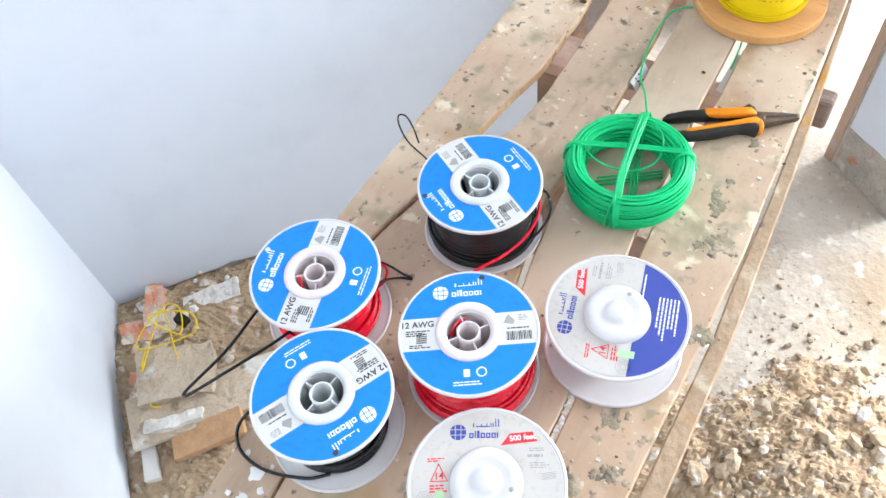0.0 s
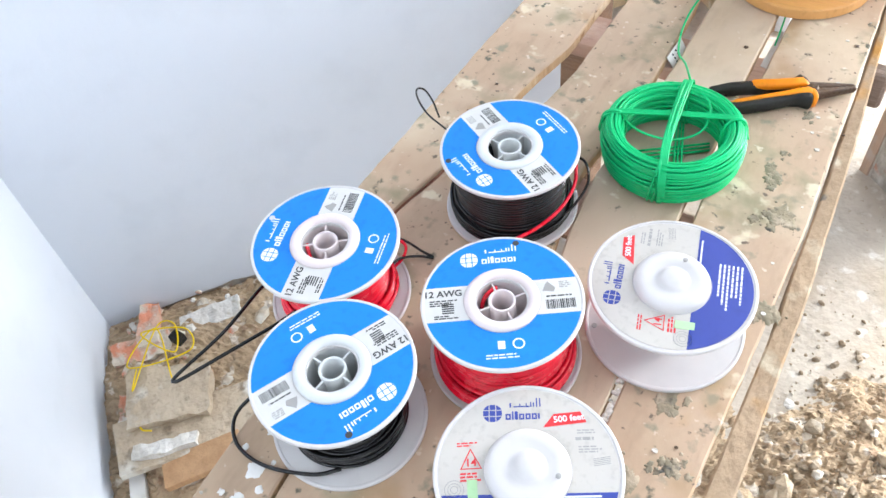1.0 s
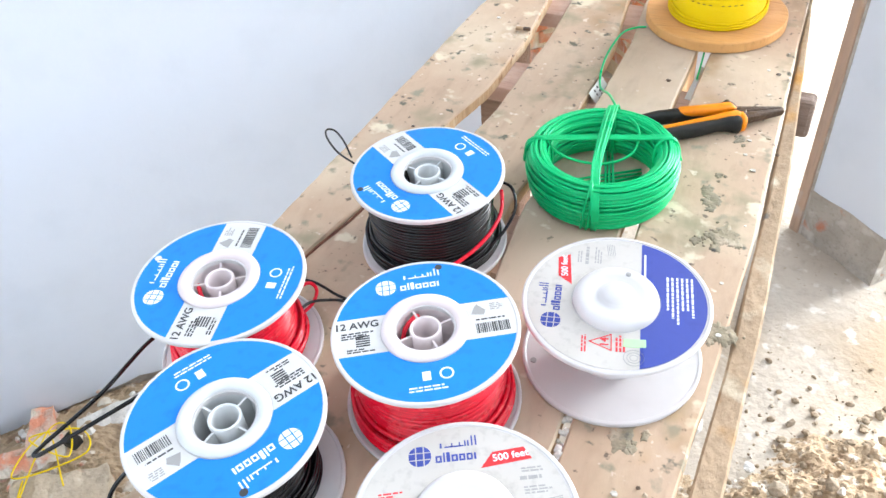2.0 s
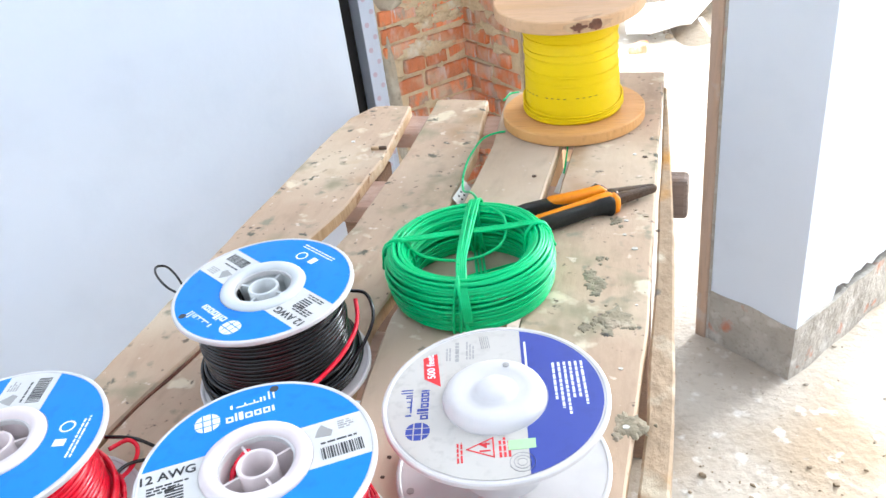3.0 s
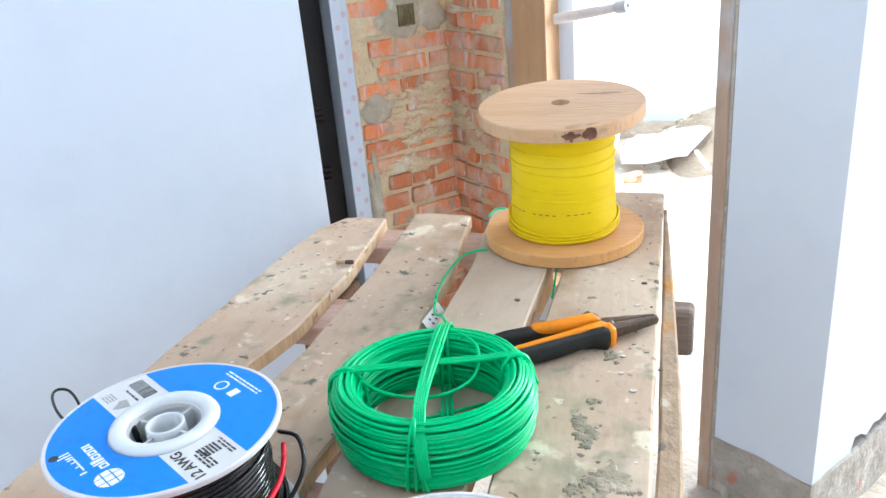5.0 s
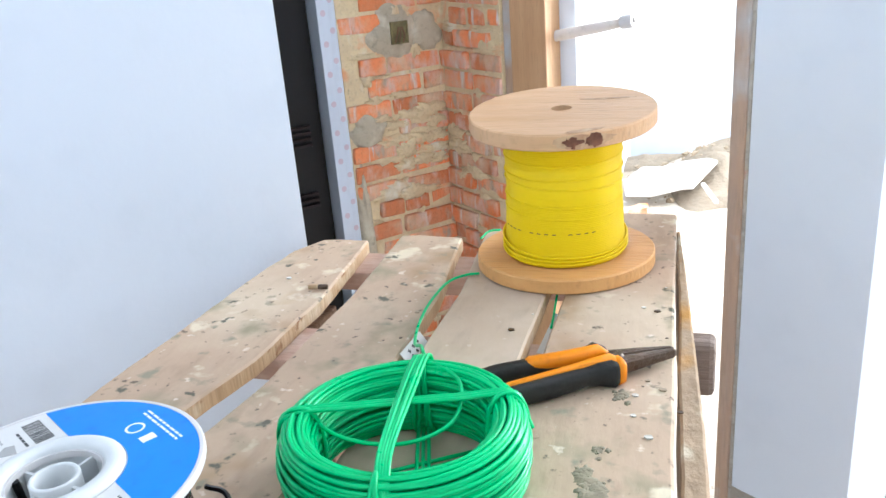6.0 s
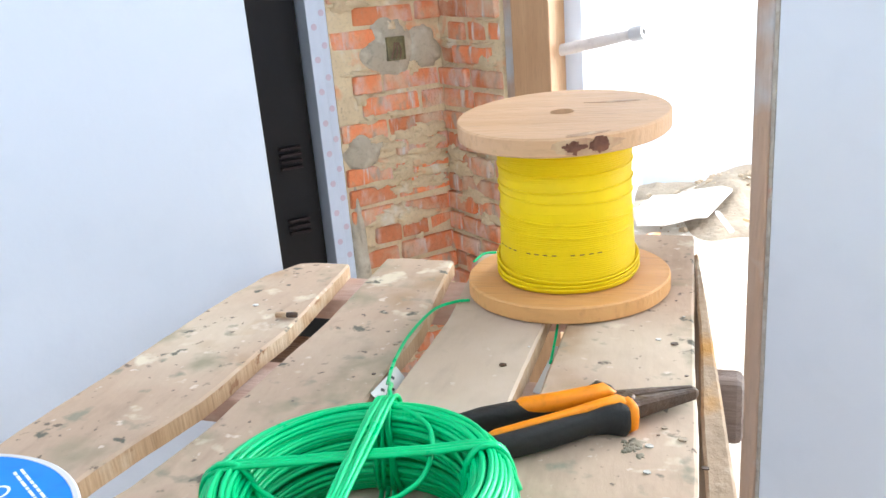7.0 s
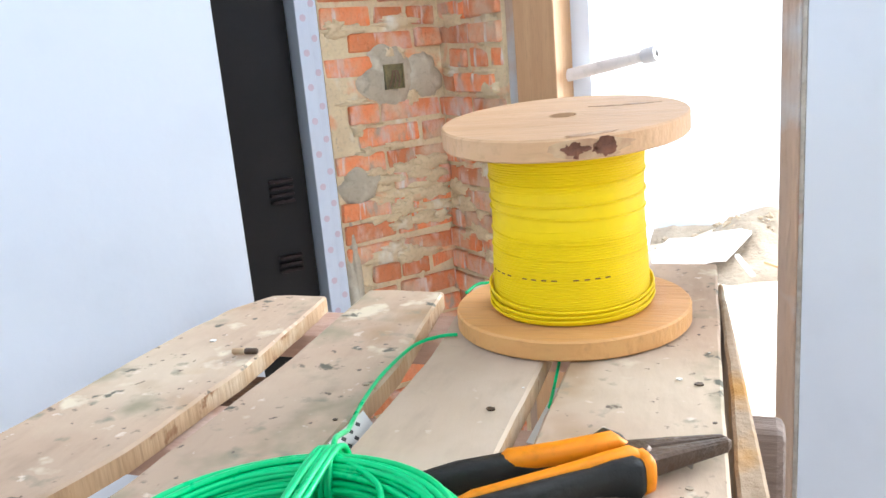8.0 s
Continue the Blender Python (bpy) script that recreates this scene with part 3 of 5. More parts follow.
part("rebate_strip", bm, OLD_POST, door_post)
slab_wall("wall_reveal", (-0.262, 0.690), (-0.214, 0.678), 0.05, -0.02, CEIL, WHITE_PAINT, "narrow white plaster reveal behind the door post", side=1)
pipe = thing("plastic_pipe", look((-0.268, 0.675, 0.846), (-0.105, 0.61, 0.876)), "dusty white plastic pipe stub by the door post", "pipe")
bm = bmesh.new()
lathe(bm, [(0.0, 0.0), (0.011, 0.0), (0.011, -0.10), (0.009, -0.165), (0.0, -0.165)], 20)
part("pipe_body", bm, PVC, pipe, smooth=True)
bm = bmesh.new()
lathe(bm, [(0.0, -0.165), (0.0125, -0.165), (0.0135, -0.172), (0.0135, -0.186), (0.0125, -0.19), (0.006, -0.19), (0.005, -0.18), (0.0, -0.18)], 20)
part("end_cap", bm, WHITE_PLASTIC, pipe, smooth=False)

# ---- the bench ----
bench = thing("plank_bench", pose(0, 0, 0), "rough site bench of four dusty paint-spattered planks on battens", "bench")


def plank(name, knots, thick=0.017, mat=PLANK, ragged=0.003, seed=0.0, parent=bench, ztop=T):
    """A board along y through knots (y, left x, right x), far end first."""

    def edges(y):
        for (y0, l0, r0), (y1, l1, r1) in zip(knots, knots[1:]):
            if y >= y1 or y1 == knots[-1][0]:
                f = (y - y0) / (y1 - y0)
                return l0 + (l1 - l0) * f, r0 + (r1 - r0) * f

    far_end, near_end = knots[0][0], knots[-1][0]
    bm = bmesh.new()
    n = 72
    rows = []
    for k in range(n + 1):
        f = k / n
        y = far_end + (near_end - far_end) * f
        l, r = edges(y)
        l += ragged * (noise.noise(Vector((y * 7, seed, 0))) + 0.5 * noise.noise(Vector((y * 31, seed, 2))))
        r += ragged * (noise.noise(Vector((y * 7, seed, 9))) + 0.5 * noise.noise(Vector((y * 31, seed, 7))))
        zz = 0.0012 * noise.noise(Vector((y * 5, seed, 4)))
        if k in (0, n):
            y += 0.004 * noise.noise(Vector((seed * 3, k, 1)))
        row = []
        b = 0.0022
        for x, z in ((l, ztop - thick), (l, ztop - b), (l + b, ztop), (l + (r - l) * 0.33, ztop), (l + (r - l) * 0.66, ztop), (r - b, ztop), (r, ztop - b), (r, ztop - thick)):
            yy = y + (0.006 * noise.noise(Vector((x * 40, seed, 3))) if k in (0, n) else 0)
            row.append(bm.verts.new((x, yy, z + zz - 0.0006)))
        rows.append(row)
    for a, b in zip(rows, rows[1:]):
        for k in range(8):
            j = (k + 1) % 8
            bm.faces.new((a[k], a[j], b[j], b[k]))
    bm.faces.new(rows[0])
    bm.faces.new(rows[-1][::-1])
    bmesh.ops.recalc_face_normals(bm, faces=bm.faces[:])
    ob = part(name, bm, mat, parent)
    if mat is not RAIL:
        ob.data.materials.append(PLANK_SIDE)
        for p in ob.data.polygons:
            p.material_index = int(abs(p.normal.z) < 0.4)
    return ob


NEAR = -1.42
plank("plank", [(-0.068, -0.444, -0.380), (-0.12, -0.468, -0.373), (-0.26, -0.476, -0.359), (-0.40, -0.479, -0.360), (-0.46, -0.480, -0.369), (-0.54, -0.481, -0.380), (-0.69, -0.483, -0.401), (-0.80, -0.484, -0.418), (-0.93, -0.487, -0.424)], seed=1.0, ragged=0.004)
plank("plank", [(-0.045, -0.341, -0.255), (-0.24, -0.328, -0.228), (-0.45, -0.328, -0.221), (-0.53, -0.338, -0.226), (-0.63, -0.380, -0.236), (-0.69, -0.3975, -0.224), (-0.80, -0.4145, -0.203), (-0.93, -0.420, -0.184), (-0.945, -0.341, -0.183), (-1.2, -0.312, -0.176), (NEAR, -0.292, -0.170)], seed=2.0, ragged=0.002)
plank("plank", [(-0.012, -0.230, -0.120), (-0.21, -0.209, -0.114), (-0.37, -0.205, -0.108), (-0.62, -0.217, -0.101), (-0.73, -0.206, -0.090), (-0.90, -0.172, -0.074), (NEAR, -0.155, -0.062)], mat=PLANK_PALE, seed=3.0, ragged=0.002)
plank("plank", [(0.068, -0.098, 0.010), (-0.20, -0.093, 0.020), (-0.37, -0.091, 0.027), (-0.60, -0.086, 0.038), (-0.90, -0.066, 0.036), (NEAR, -0.040, 0.036)], seed=4.0, ragged=0.002)
plank("plank", [(-0.948, -0.412, -0.3455), (-1.2, -0.390, -0.3165), (NEAR, -0.384, -0.2965)], seed=5.0)
plank("rail", [(0.02, 0.0125, 0.017), (-0.21, 0.0245, 0.036), (-0.42, 0.034, 0.052), (-0.72, 0.0455, 0.068), (NEAR, 0.0460, 0.080)], 0.09, RAIL, 0.0015, 6.0, ztop=T - 0.006)
for y, w in ((-0.10, 0.07), (-0.33, 0.075), (-0.66, 0.08), (-1.10, 0.08)):
    bm = bmesh.new()
    box(bm, (-0.462 if y > -0.9 else -0.38, y - w / 2, T - 0.044), (0.006 - 0.030 * y, y + w / 2, T - 0.0190), bevel=0.002)
    part("batten", bm, BATTEN, bench)
bm = bmesh.new()
box(bm, (0.030, -0.262, T - 0.082), (0.062, -0.230, T - 0.024), bevel=0.006)
part("cross_beam_end", bm, OLD_BEAM, bench)
for x, y in ((-0.42, -0.2), (-0.03, -0.10), (-0.34, -1.28), (0.0, -1.28)):
    bm = bmesh.new()
    box(bm, (x - 0.035, y - 0.03, 0.0), (x + 0.035, y + 0.03, T - 0.049), bevel=0.003)
    part("leg", bm, PLANK_EDGE, bench)
# dried paint and cement splashes
SPLASH = material("dried_grey_splash", (0.22, 0.19, 0.135), (0.32, 0.265, 0.18), 60, 0.92, 0.3, 90, spots=[((0.46, 0.37, 0.27), 50, 0.52, 0.64), ((0.11, 0.10, 0.085), 60, 0.58, 0.68)])
SPLASHES = [(-0.016, -0.885, 0.0187), (0.013, -0.954, 0.0144), (-0.025, -0.981, 0.0189), (-0.002, -0.594, 0.0164), (-0.021, -0.612, 0.0109), (0.006, -0.598, 0.0217), (0.036, -0.737, 0.0183), (-0.025, -0.524, 0.0166), (-0.013, -0.410, 0.0105), (-0.023, -0.489, 0.0087), (-0.015, -0.540, 0.0151)]
for k, (x, y, r) in enumerate(SPLASHES):
    bm = bmesh.new()
    sr = random.Random(300 + k)
    for q in range(10):
        ox, oy, br = sr.gauss(0, 0.42) * r, sr.gauss(0, 0.55) * r, r * sr.uniform(0.06, 0.34)
        if q < 2:
            ox, oy, br = ox * 0.4, oy * 0.4, r * (0.62 - 0.2 * q)
        pts = []
        for a in range(34):
            g = 2 * math.pi * a / 34
            rr = br * (1 + 0.75 * noise.noise(Vector((1.6 * math.cos(g), 1.6 * math.sin(g), k * 7 + q))) + 0.45 * noise.noise(Vector((5 * math.cos(g), 5 * math.sin(g), k + q))))
            pts.append((x + ox + rr * math.cos(g), y + oy + 1.2 * rr * math.sin(g)))
        mound(bm, pts, T - 0.0012, T + 0.0004 + 0.00002 * q)
    part("splash", bm, SPLASH, bench, "dried grey splash", smooth=True)["kind"] = "stuff"
PAINT = material("white_paint_blot", (0.80, 0.79, 0.77), (0.74, 0.73, 0.70), 30, 0.7, 0.1, 80)
for k, (x, y, r) in enumerate(((-0.362, -1.105, 0.008), (-0.370, -1.085, 0.004), (-0.352, -1.150, 0.011), (-0.348, -1.185, 0.009), (-0.377, -1.135, 0.004), (-0.335, -1.165, 0.005), (-0.368, -1.185, 0.004), (-0.340, -1.135, 0.003), (-0.372, -1.04, 0.003))):
    bm = bmesh.new()
    pts = []
    for a in range(26):
        g = 2 * math.pi * a / 26
        rr = r * (1 + 0.45 * noise.noise(Vector((1.8 * math.cos(g), 1.8 * math.sin(g), k * 5.0))) + 0.3 * noise.noise(Vector((5 * math.cos(g), 5 * math.sin(g), k))))
        pts.append((x + rr * math.cos(g), y + rr * math.sin(g)))
    mound(bm, pts, T - 0.0012, T + 0.0006)
    part("paint_blot", bm, PAINT, bench, "white paint blot", smooth=True)
# dark strip laid along the closed joint of the first two planks
bm = bmesh.new()
tube(bm, [(-0.385 - 0.0035 * k + 0.004 * noise.noise(Vector((k * 0.35, 1, 1))), -0.645 - 0.018 * k, T - 0.0005) for k in range(11)], [0.0005 + 0.0016 * math.sin(math.pi * (k + 0.2) / 10.6) for k in range(11)], 5)
part("crack", bm, KNOT, bench, "dark strip laid along the joint of two planks")

# ---- wire spools ----
R_FL, H_SP = 0.0815, 0.0985


def arc(r, a0, a1, n=24):
    return [(r * math.cos(a0 + (a1 - a0) * k / n), r * math.sin(a0 + (a1 - a0) * k / n)) for k in range(n + 1)]


def bars(bm, x0, y0, w, rows, h, gap, seed, z):
    """Rows of unreadable small print, as short plain bars."""
    rnd = random.Random(seed)
    for r in range(rows):
        x, y = x0, y0 - r * (h + gap)
        end = x0 + w * rnd.uniform(0.6, 1.0)
        while x < end:
            l = min(rnd.uniform(0.0025, 0.007), end - x)
            plate(bm, [(x, y), (x + l, y), (x + l, y + h), (x, y + h)], z, z + 0.00015)
            x += l + 0.0011


def word_shape(bm, x, y, w, h, z, seed, script=False):
    """Brand lettering, drawn only as plain rounded blocks."""

    def block(x0, x1, y0, y1):
        c = min(x1 - x0, y1 - y0) * 0.16
        plate(bm, [(x0 + c, y0), (x1 - c, y0), (x1, y0 + c), (x1, y1 - c), (x1 - c, y1), (x0 + c, y1), (x0, y1 - c), (x0, y0 + c)], z, z + 0.00015)

    def hollow(x0, x1, y0, y1):
        t = h * 0.17
        for q in ((x0, x1, y0, y0 + t), (x0, x1, y1 - t, y1), (x0, x0 + t, y0 + t, y1 - t), (x1 - t, x1, y0 + t, y1 - t)):
            block(*q)

    if script:
        block(x + w * 0.12, x + w * 0.62, y, y + h * 0.14)
        for a, b, top in ((0.0, 0.05, 0.5), (0.30, 0.335, 0.42), (0.5, 0.535, 0.45), (0.64, 0.68, 0.55), (0.72, 0.76, 0.55), (0.82, 0.86, 1.0), (0.92, 0.96, 1.0)):
            block(x + w * a, x + w * b, y, y + h * top)
        return
    for k, (a, b) in enumerate(((0.0, 0.135), (0.165, 0.205), (0.235, 0.315), (0.345, 0.48), (0.51, 0.64), (0.67, 0.80), (0.83, 0.92))):
        (block if k in (1, 2, 6) else hollow)(x + w * a, x + w * (b if k != 6 else a + 0.045), y, y + h * (1.0 if k in (1, 2) else 0.7))


def globe(bm, x, y, r, z):
    """Round mark: a disc cut by two bars each way."""
    step = 2 * r / 3
    for i in range(3):
        for j in range(3):
            pts = []
            for a, b in ((0.08, 0.08), (0.92, 0.08), (0.92, 0.92), (0.08, 0.92)):
                px, py = -r + (i + a) * step, -r + (j + b) * step
                d = math.hypot(px, py)
                k = min(1.0, r / d) if d else 1
                pts.append((x + px * k, y + py * k))
            plate(bm, pts, z, z + 0.00015)


def half_segment(r0, r1, w, sign):
    """Ring sector above the chord y = w (times sign)."""
    a1, a0 = math.asin(w / r1), math.asin(min(1, w / r0))
    pts = arc(r1, a1, math.pi - a1, 40) + arc(r0, math.pi - a0, a0, 24)
    return [(x * sign, y * sign) for x, y in pts]


def flange(parent, z, r=R_FL, th=0.0042, inner=0.025, name="flange", mat=None):
    bm = bmesh.new()
    lathe(bm, [(inner, z), (r - 0.001, z), (r, z + 0.001), (r, z + th), (r - 0.001, z + th + 0.0008), (r - 0.003, z + th + 0.0008), (r - 0.0038, z + th), (inner, z + th), (inner, z)], 96)
    ob = part(name, bm, mat or WHITE_PLASTIC, parent, smooth=False)
    return ob


def printed_spool(m, wire, label, hub_mat, seed, wind_r, loops, red_end=False, worn=False, dark_end=False):
    root = thing("wire_spool", m, label, "wire spool", "printed wire spools on the bench")
    flange(root, 0.0, name="bottom_flange")
    flange(root, H_SP - 0.0042, name="top_flange")
    top = H_SP
    # raised hub ring, core tube and four webs
    bm = bmesh.new()
    lathe(bm, [(0.0265, 0.002), (0.0265, top + 0.0015), (0.0285, top + 0.004), (0.034, top + 0.004), (0.0375, top + 0.0025), (0.0385, top - 0.001), (0.030, top - 0.004), (0.030, 0.002)], 64)
    part("hub_ring", bm, hub_mat, root, smooth=True)
    bm = bmesh.new()
    lathe(bm, [(0.0112, 0.002), (0.0112, top - 0.0005), (0.0118, top + 0.0005), (0.0132, top + 0.0005), (0.0138, top - 0.0005), (0.0138, 0.002)], 48)
    part("core_tube", bm, hub_mat, root, smooth=True)
    for k in range(4):
        bm = bmesh.new()
        box(bm, (0.0136, -0.0009, 0.003), (0.0268, 0.0009, top - 0.003), Matrix.Rotation(radians(20 + 90 * k), 4, "Z"))
        part("web", bm, hub_mat, root)
    # label: white ring with two blue fields
    z = top + 0.0002
    bm = bmesh.new()
    lathe(bm, [(0.0388, z), (0.0388, z + 0.0002), (0.0782, z + 0.0002), (0.0782, z)], 80)
    part("label_ring", bm, LABEL_WHITE, root)
    z += 0.0004
    for sign in (1, -1):
        bm = bmesh.new()
        plate(bm, half_segment(0.0388, 0.0782, 0.021, sign), z - 0.0002, z)
        part("blue_field", bm, BLUE_PRINT, root)
    bm = bmesh.new()
    globe(bm, -0.030, 0.053, 0.0095, z)
    word_shape(bm, -0.017, 0.047, 0.040, 0.0085, z, seed)
    word_shape(bm, -0.013, 0.0605, 0.034, 0.009, z, seed + 1, True)
    part("brand_mark", bm, WHITE_PRINT, root)["kind"] = "stuff"
    bm = bmesh.new()
    lathe(bm, [(0.0045, z), (0.0055, z + 0.0001), (0.0060, z)], 24, Matrix.Translation((0.012, -0.052, 0)))
    plate(bm, [(-0.008, -0.057), (-0.001, -0.057), (-0.001, -0.048), (-0.008, -0.048)], z, z + 0.00015)
    bars(bm, -0.020, -0.064, 0.045, 2, 0.0014, 0.0018, seed + 4, z)
    part("small_print_white", bm, WHITE_PRINT, root)
    z -= 0.0002
    lettering("gauge_text", "12 AWG", 0.0105, Matrix.Translation((-0.0585, 0.0125, z + 0.0002)), INK, root)
    bm = bmesh.new()
    bars(bm, -0.072, 0.0035, 0.028, 3, 0.0015, 0.0012, seed + 5, z)
    bars(bm, -0.068, -0.015, 0.024, 2, 0.0014, 0.0012, seed + 6, z)
    for k in range(5):
        plate(bm, [(-0.060, -0.0115 + 0.0026 * k), (-0.048, -0.0115 + 0.0026 * k), (-0.048, -0.0100 + 0.0026 * k), (-0.060, -0.0100 + 0.0026 * k)], z, z + 0.00015)
    bars(bm, 0.044, -0.001, 0.030, 1, 0.0016, 0.001, seed + 7, z)
    rnd = random.Random(seed + 8)
    x = 0.043
    while x < 0.071:
        w = rnd.choice((0.0006, 0.0009, 0.0014))
        plate(bm, [(x, -0.0155), (x + w, -0.0155), (x + w, -0.0045), (x, -0.0045)], z, z + 0.00015)
        x += w + rnd.choice((0.0006, 0.001))
    part("small_print", bm, INK, root)["kind"] = "stuff"
    bm = bmesh.new()
    plate(bm, [(0.041, 0.007), (0.052, 0.005), (0.054, 0.010), (0.051, 0.013), (0.047, 0.018), (0.044, 0.014)], z, z + 0.00015)
    bars(bm, 0.058, 0.016, 0.012, 4, 0.0012, 0.001, seed + 9, z)
    part("grey_print", bm, GREY_INK, root)
    # hole drawn as a flat disc, black for its dark inside, white when worn
    bm = bmesh.new()
    lathe(bm, [(0.0, z + 0.0004), (0.0034, z + 0.0004), (0.0034, z - 0.001)], 16, Matrix.Translation((0.020, 0.0705, 0)))
    part("flange_hole", bm, INK if not worn else WHITE_PLASTIC, root)
    # the wound wire
    bm = bmesh.new()
    rnd = random.Random(seed)
    rw = 0.0021
    zz = 0.0046 + rw
    while zz < H_SP - 0.0046 - rw:
        tube(bm, ring_points(wind_r + rnd.uniform(-0.0007, 0.0007), zz, 80, 0.0003, rnd.uniform(-0.0008, 0.0008), rnd.uniform(0, 6)), rw, 8, True)
        zz += rw * 1.93
    lathe(bm, [(0.032, 0.006), (wind_r - 0.0012, 0.006), (wind_r - 0.0012, H_SP - 0.006), (0.032, H_SP - 0.006)], 64)
    part("wound_wire", bm, wire, root, smooth=True)["kind"] = "stuff"
    for k in range(loops):
        bm = bmesh.new()
        rr = wind_r + 0.0035 + 0.0042 * (k % 2) + rnd.uniform(-0.001, 0.001)
        tube(bm, ring_points(min(rr, 0.0795), 0.0085 + 0.0062 * (k // 2) + rnd.uniform(0, 0.002), 80, 0.0006, rnd.uniform(-0.004, 0.004) if k > 1 else 0.0, rnd.uniform(0, 6)), rw, 8, True)
        part("loose_turn", bm, wire, root, smooth=True)
    if red_end:
        bm = bmesh.new()
        tube(bm, smooth_path([(-0.021, 0.006, top - 0.02), (-0.017, 0.013, top - 0.012), (-0.008, 0.019, top - 0.006), (-0.004, 0.0205, top - 0.007)], 8), 0.0022, 8)
        part("wire_end", bm, wire, root, smooth=True)
    if dark_end:
        bm = bmesh.new()
        tube(bm, smooth_path([(0.0165, 0.0135, top - 0.030), (0.0180, 0.0150, top - 0.012), (0.0190, 0.0160, top - 0.003)], 6), 0.0023, 8)
        part("wire_end", bm, wire, root, smooth=True)
    return root


printed_spool(pose(-0.289, -0.715, T, 0, 0, 151), BLACK_WIRE, "blue-and-white labelled spool of glossy black wire, grey hub", GREY_PLASTIC, 11, 0.0655, 7, dark_end=True)
printed_spool(pose(-0.400, -0.929, T, 0, 0, 106), RED_WIRE, "blue-and-white labelled spool of red wire with scuffed label", PINK_PLASTIC, 23, 0.058, 8, True, True)
printed_spool(pose(-0.299, -1.055, T, 0, 0, -116), BLACK_WIRE, "blue-and-white labelled spool of black wire with a loose tail", GREY_PLASTIC, 37, 0.052, 8)
printed_spool(pose(-0.193, -0.911, T, 0, 0, 33), RED_WIRE, "blue-and-white labelled spool of glossy red wire, red end in hub", PINK_PLASTIC, 51, 0.066, 7, True)


def empty_spool(m, label, seed):
    h, rf = 0.0755, 0.0845
    root = thing("empty_spool", m, label, "wire spool", "empty white spools on the bench")
    flange(root, 0.0, rf, inner=0.02, name="bottom_flange")
    flange(root, h - 0.0042, rf, inner=0.02, name="top_flange")
    bm = bmesh.new()
    lathe(bm, [(0.034, 0.004), (0.0335, 0.04), (0.034, h - 0.004)], 64)
    part("barrel", bm, WHITE_PLASTIC, root, smooth=True)
    bm = bmesh.new()
    lathe(bm, [(0.0388, h - 0.001), (0.0384, h + 0.002), (0.0372, h + 0.0052), (0.0345, h + 0.0076), (0.030, h + 0.0086), (0.024, h + 0.0082), (0.0185, h + 0.0070), (0.0155, h + 0.0074), (0.0132, h + 0.0098),
               (0.0105, h + 0.0116), (0.006, h + 0.0124), (0.0, h + 0.0125)], 72)
    part("hub_dome", bm, WHITE_PLASTIC, root, smooth=True)
    # both holes are grey discs, their dark inside put into the colour
    bm = bmesh.new()
    lathe(bm, [(0.0, h + 0.0100), (0.0026, h + 0.0094), (0.0026, h + 0.006)], 12, Matrix.Translation((0.010, 0.026, -0.0002)))
    part("hub_hole", bm, GREY_INK, root)
    bm = bmesh.new()
    lathe(bm, [(0.0, 0.0052), (0.003, 0.0051), (0.003, 0.003)], 12, Matrix.Translation((-0.072, -0.020, 0)))
    part("flange_hole", bm, GREY_INK, root)
    z = h + 0.0002
    bm = bmesh.new()
    lathe(bm, [(0.0395, z), (0.0395, z + 0.0002), (0.0795, z + 0.0002), (0.0795, z)], 80)
    part("label_ring", bm, LABEL_CREAM, root)
    z += 0.0004
    # blue field on the +x side
    r0, r1, w = 0.0395, 0.0795, 0.022
    a1, a0 = math.acos(w / r1), math.acos(w / r0)
    bm = bmesh.new()
    plate(bm, arc(r1, -a1, a1, 40) + arc(r0, a0, -a0, 24), z - 0.0002, z)
    part("blue_field", bm, NAVY_PRINT, root)
    bm = bmesh.new()
    m2 = Matrix.Rotation(radians(-90), 4, "Z")
    b2 = bmesh.new()
    bars(b2, -0.034, 0.066, 0.066, 6, 0.0019, 0.0024, seed, z)
    plate(b2, [(-0.062, 0.0245), (-0.028, 0.0245), (-0.028, 0.0262), (-0.062, 0.0262)], z, z + 0.00015)
    bmesh.ops.transform(b2, matrix=m2, verts=b2.verts[:])
    part("white_small_print", b2, WHITE_PRINT, root)
    bm.free()
    z -= 0.0002
    mm = Matrix.Rotation(radians(90), 4, "Z")
    bm = bmesh.new()
    globe(bm, -0.030, 0.056, 0.0092, z)
    word_shape(bm, -0.018, 0.049, 0.036, 0.0085, z, seed)
    word_shape(bm, -0.014, 0.0615, 0.030, 0.009, z, seed + 1, True)
    bmesh.ops.transform(bm, matrix=mm, verts=bm.verts[:])
    part("brand_mark", bm, NAVY_PRINT, root)["kind"] = "stuff"
    bm = bmesh.new()
    plate(bm, [(0.016, 0.0405), (0.0555, 0.0445), (0.0505, 0.0555), (0.026, 0.0535)], z, z + 0.00015)
    bmesh.ops.transform(bm, matrix=mm, verts=bm.verts[:])
    part("red_banner", bm, RED_PRINT, root)
    lettering("length_text", "500 feet", 0.0085, mm @ Matrix.Translation((0.0395, 0.0487, z + 0.0004)) @ Matrix.Rotation(radians(5), 4, "Z"), WHITE_PRINT, root)
    # red triangle with the gauge
    bm = bmesh.new()
    tri = [(-0.059, 0.004), (-0.041, 0.004), (-0.050, 0.0225)]
    for k in range(3):
        a, b = Vector((*tri[k], 0)), Vector((*tri[(k + 1) % 3], 0))
        d = (b - a).normalized() * 0.0005
        n = Vector((-d.y, d.x, 0))
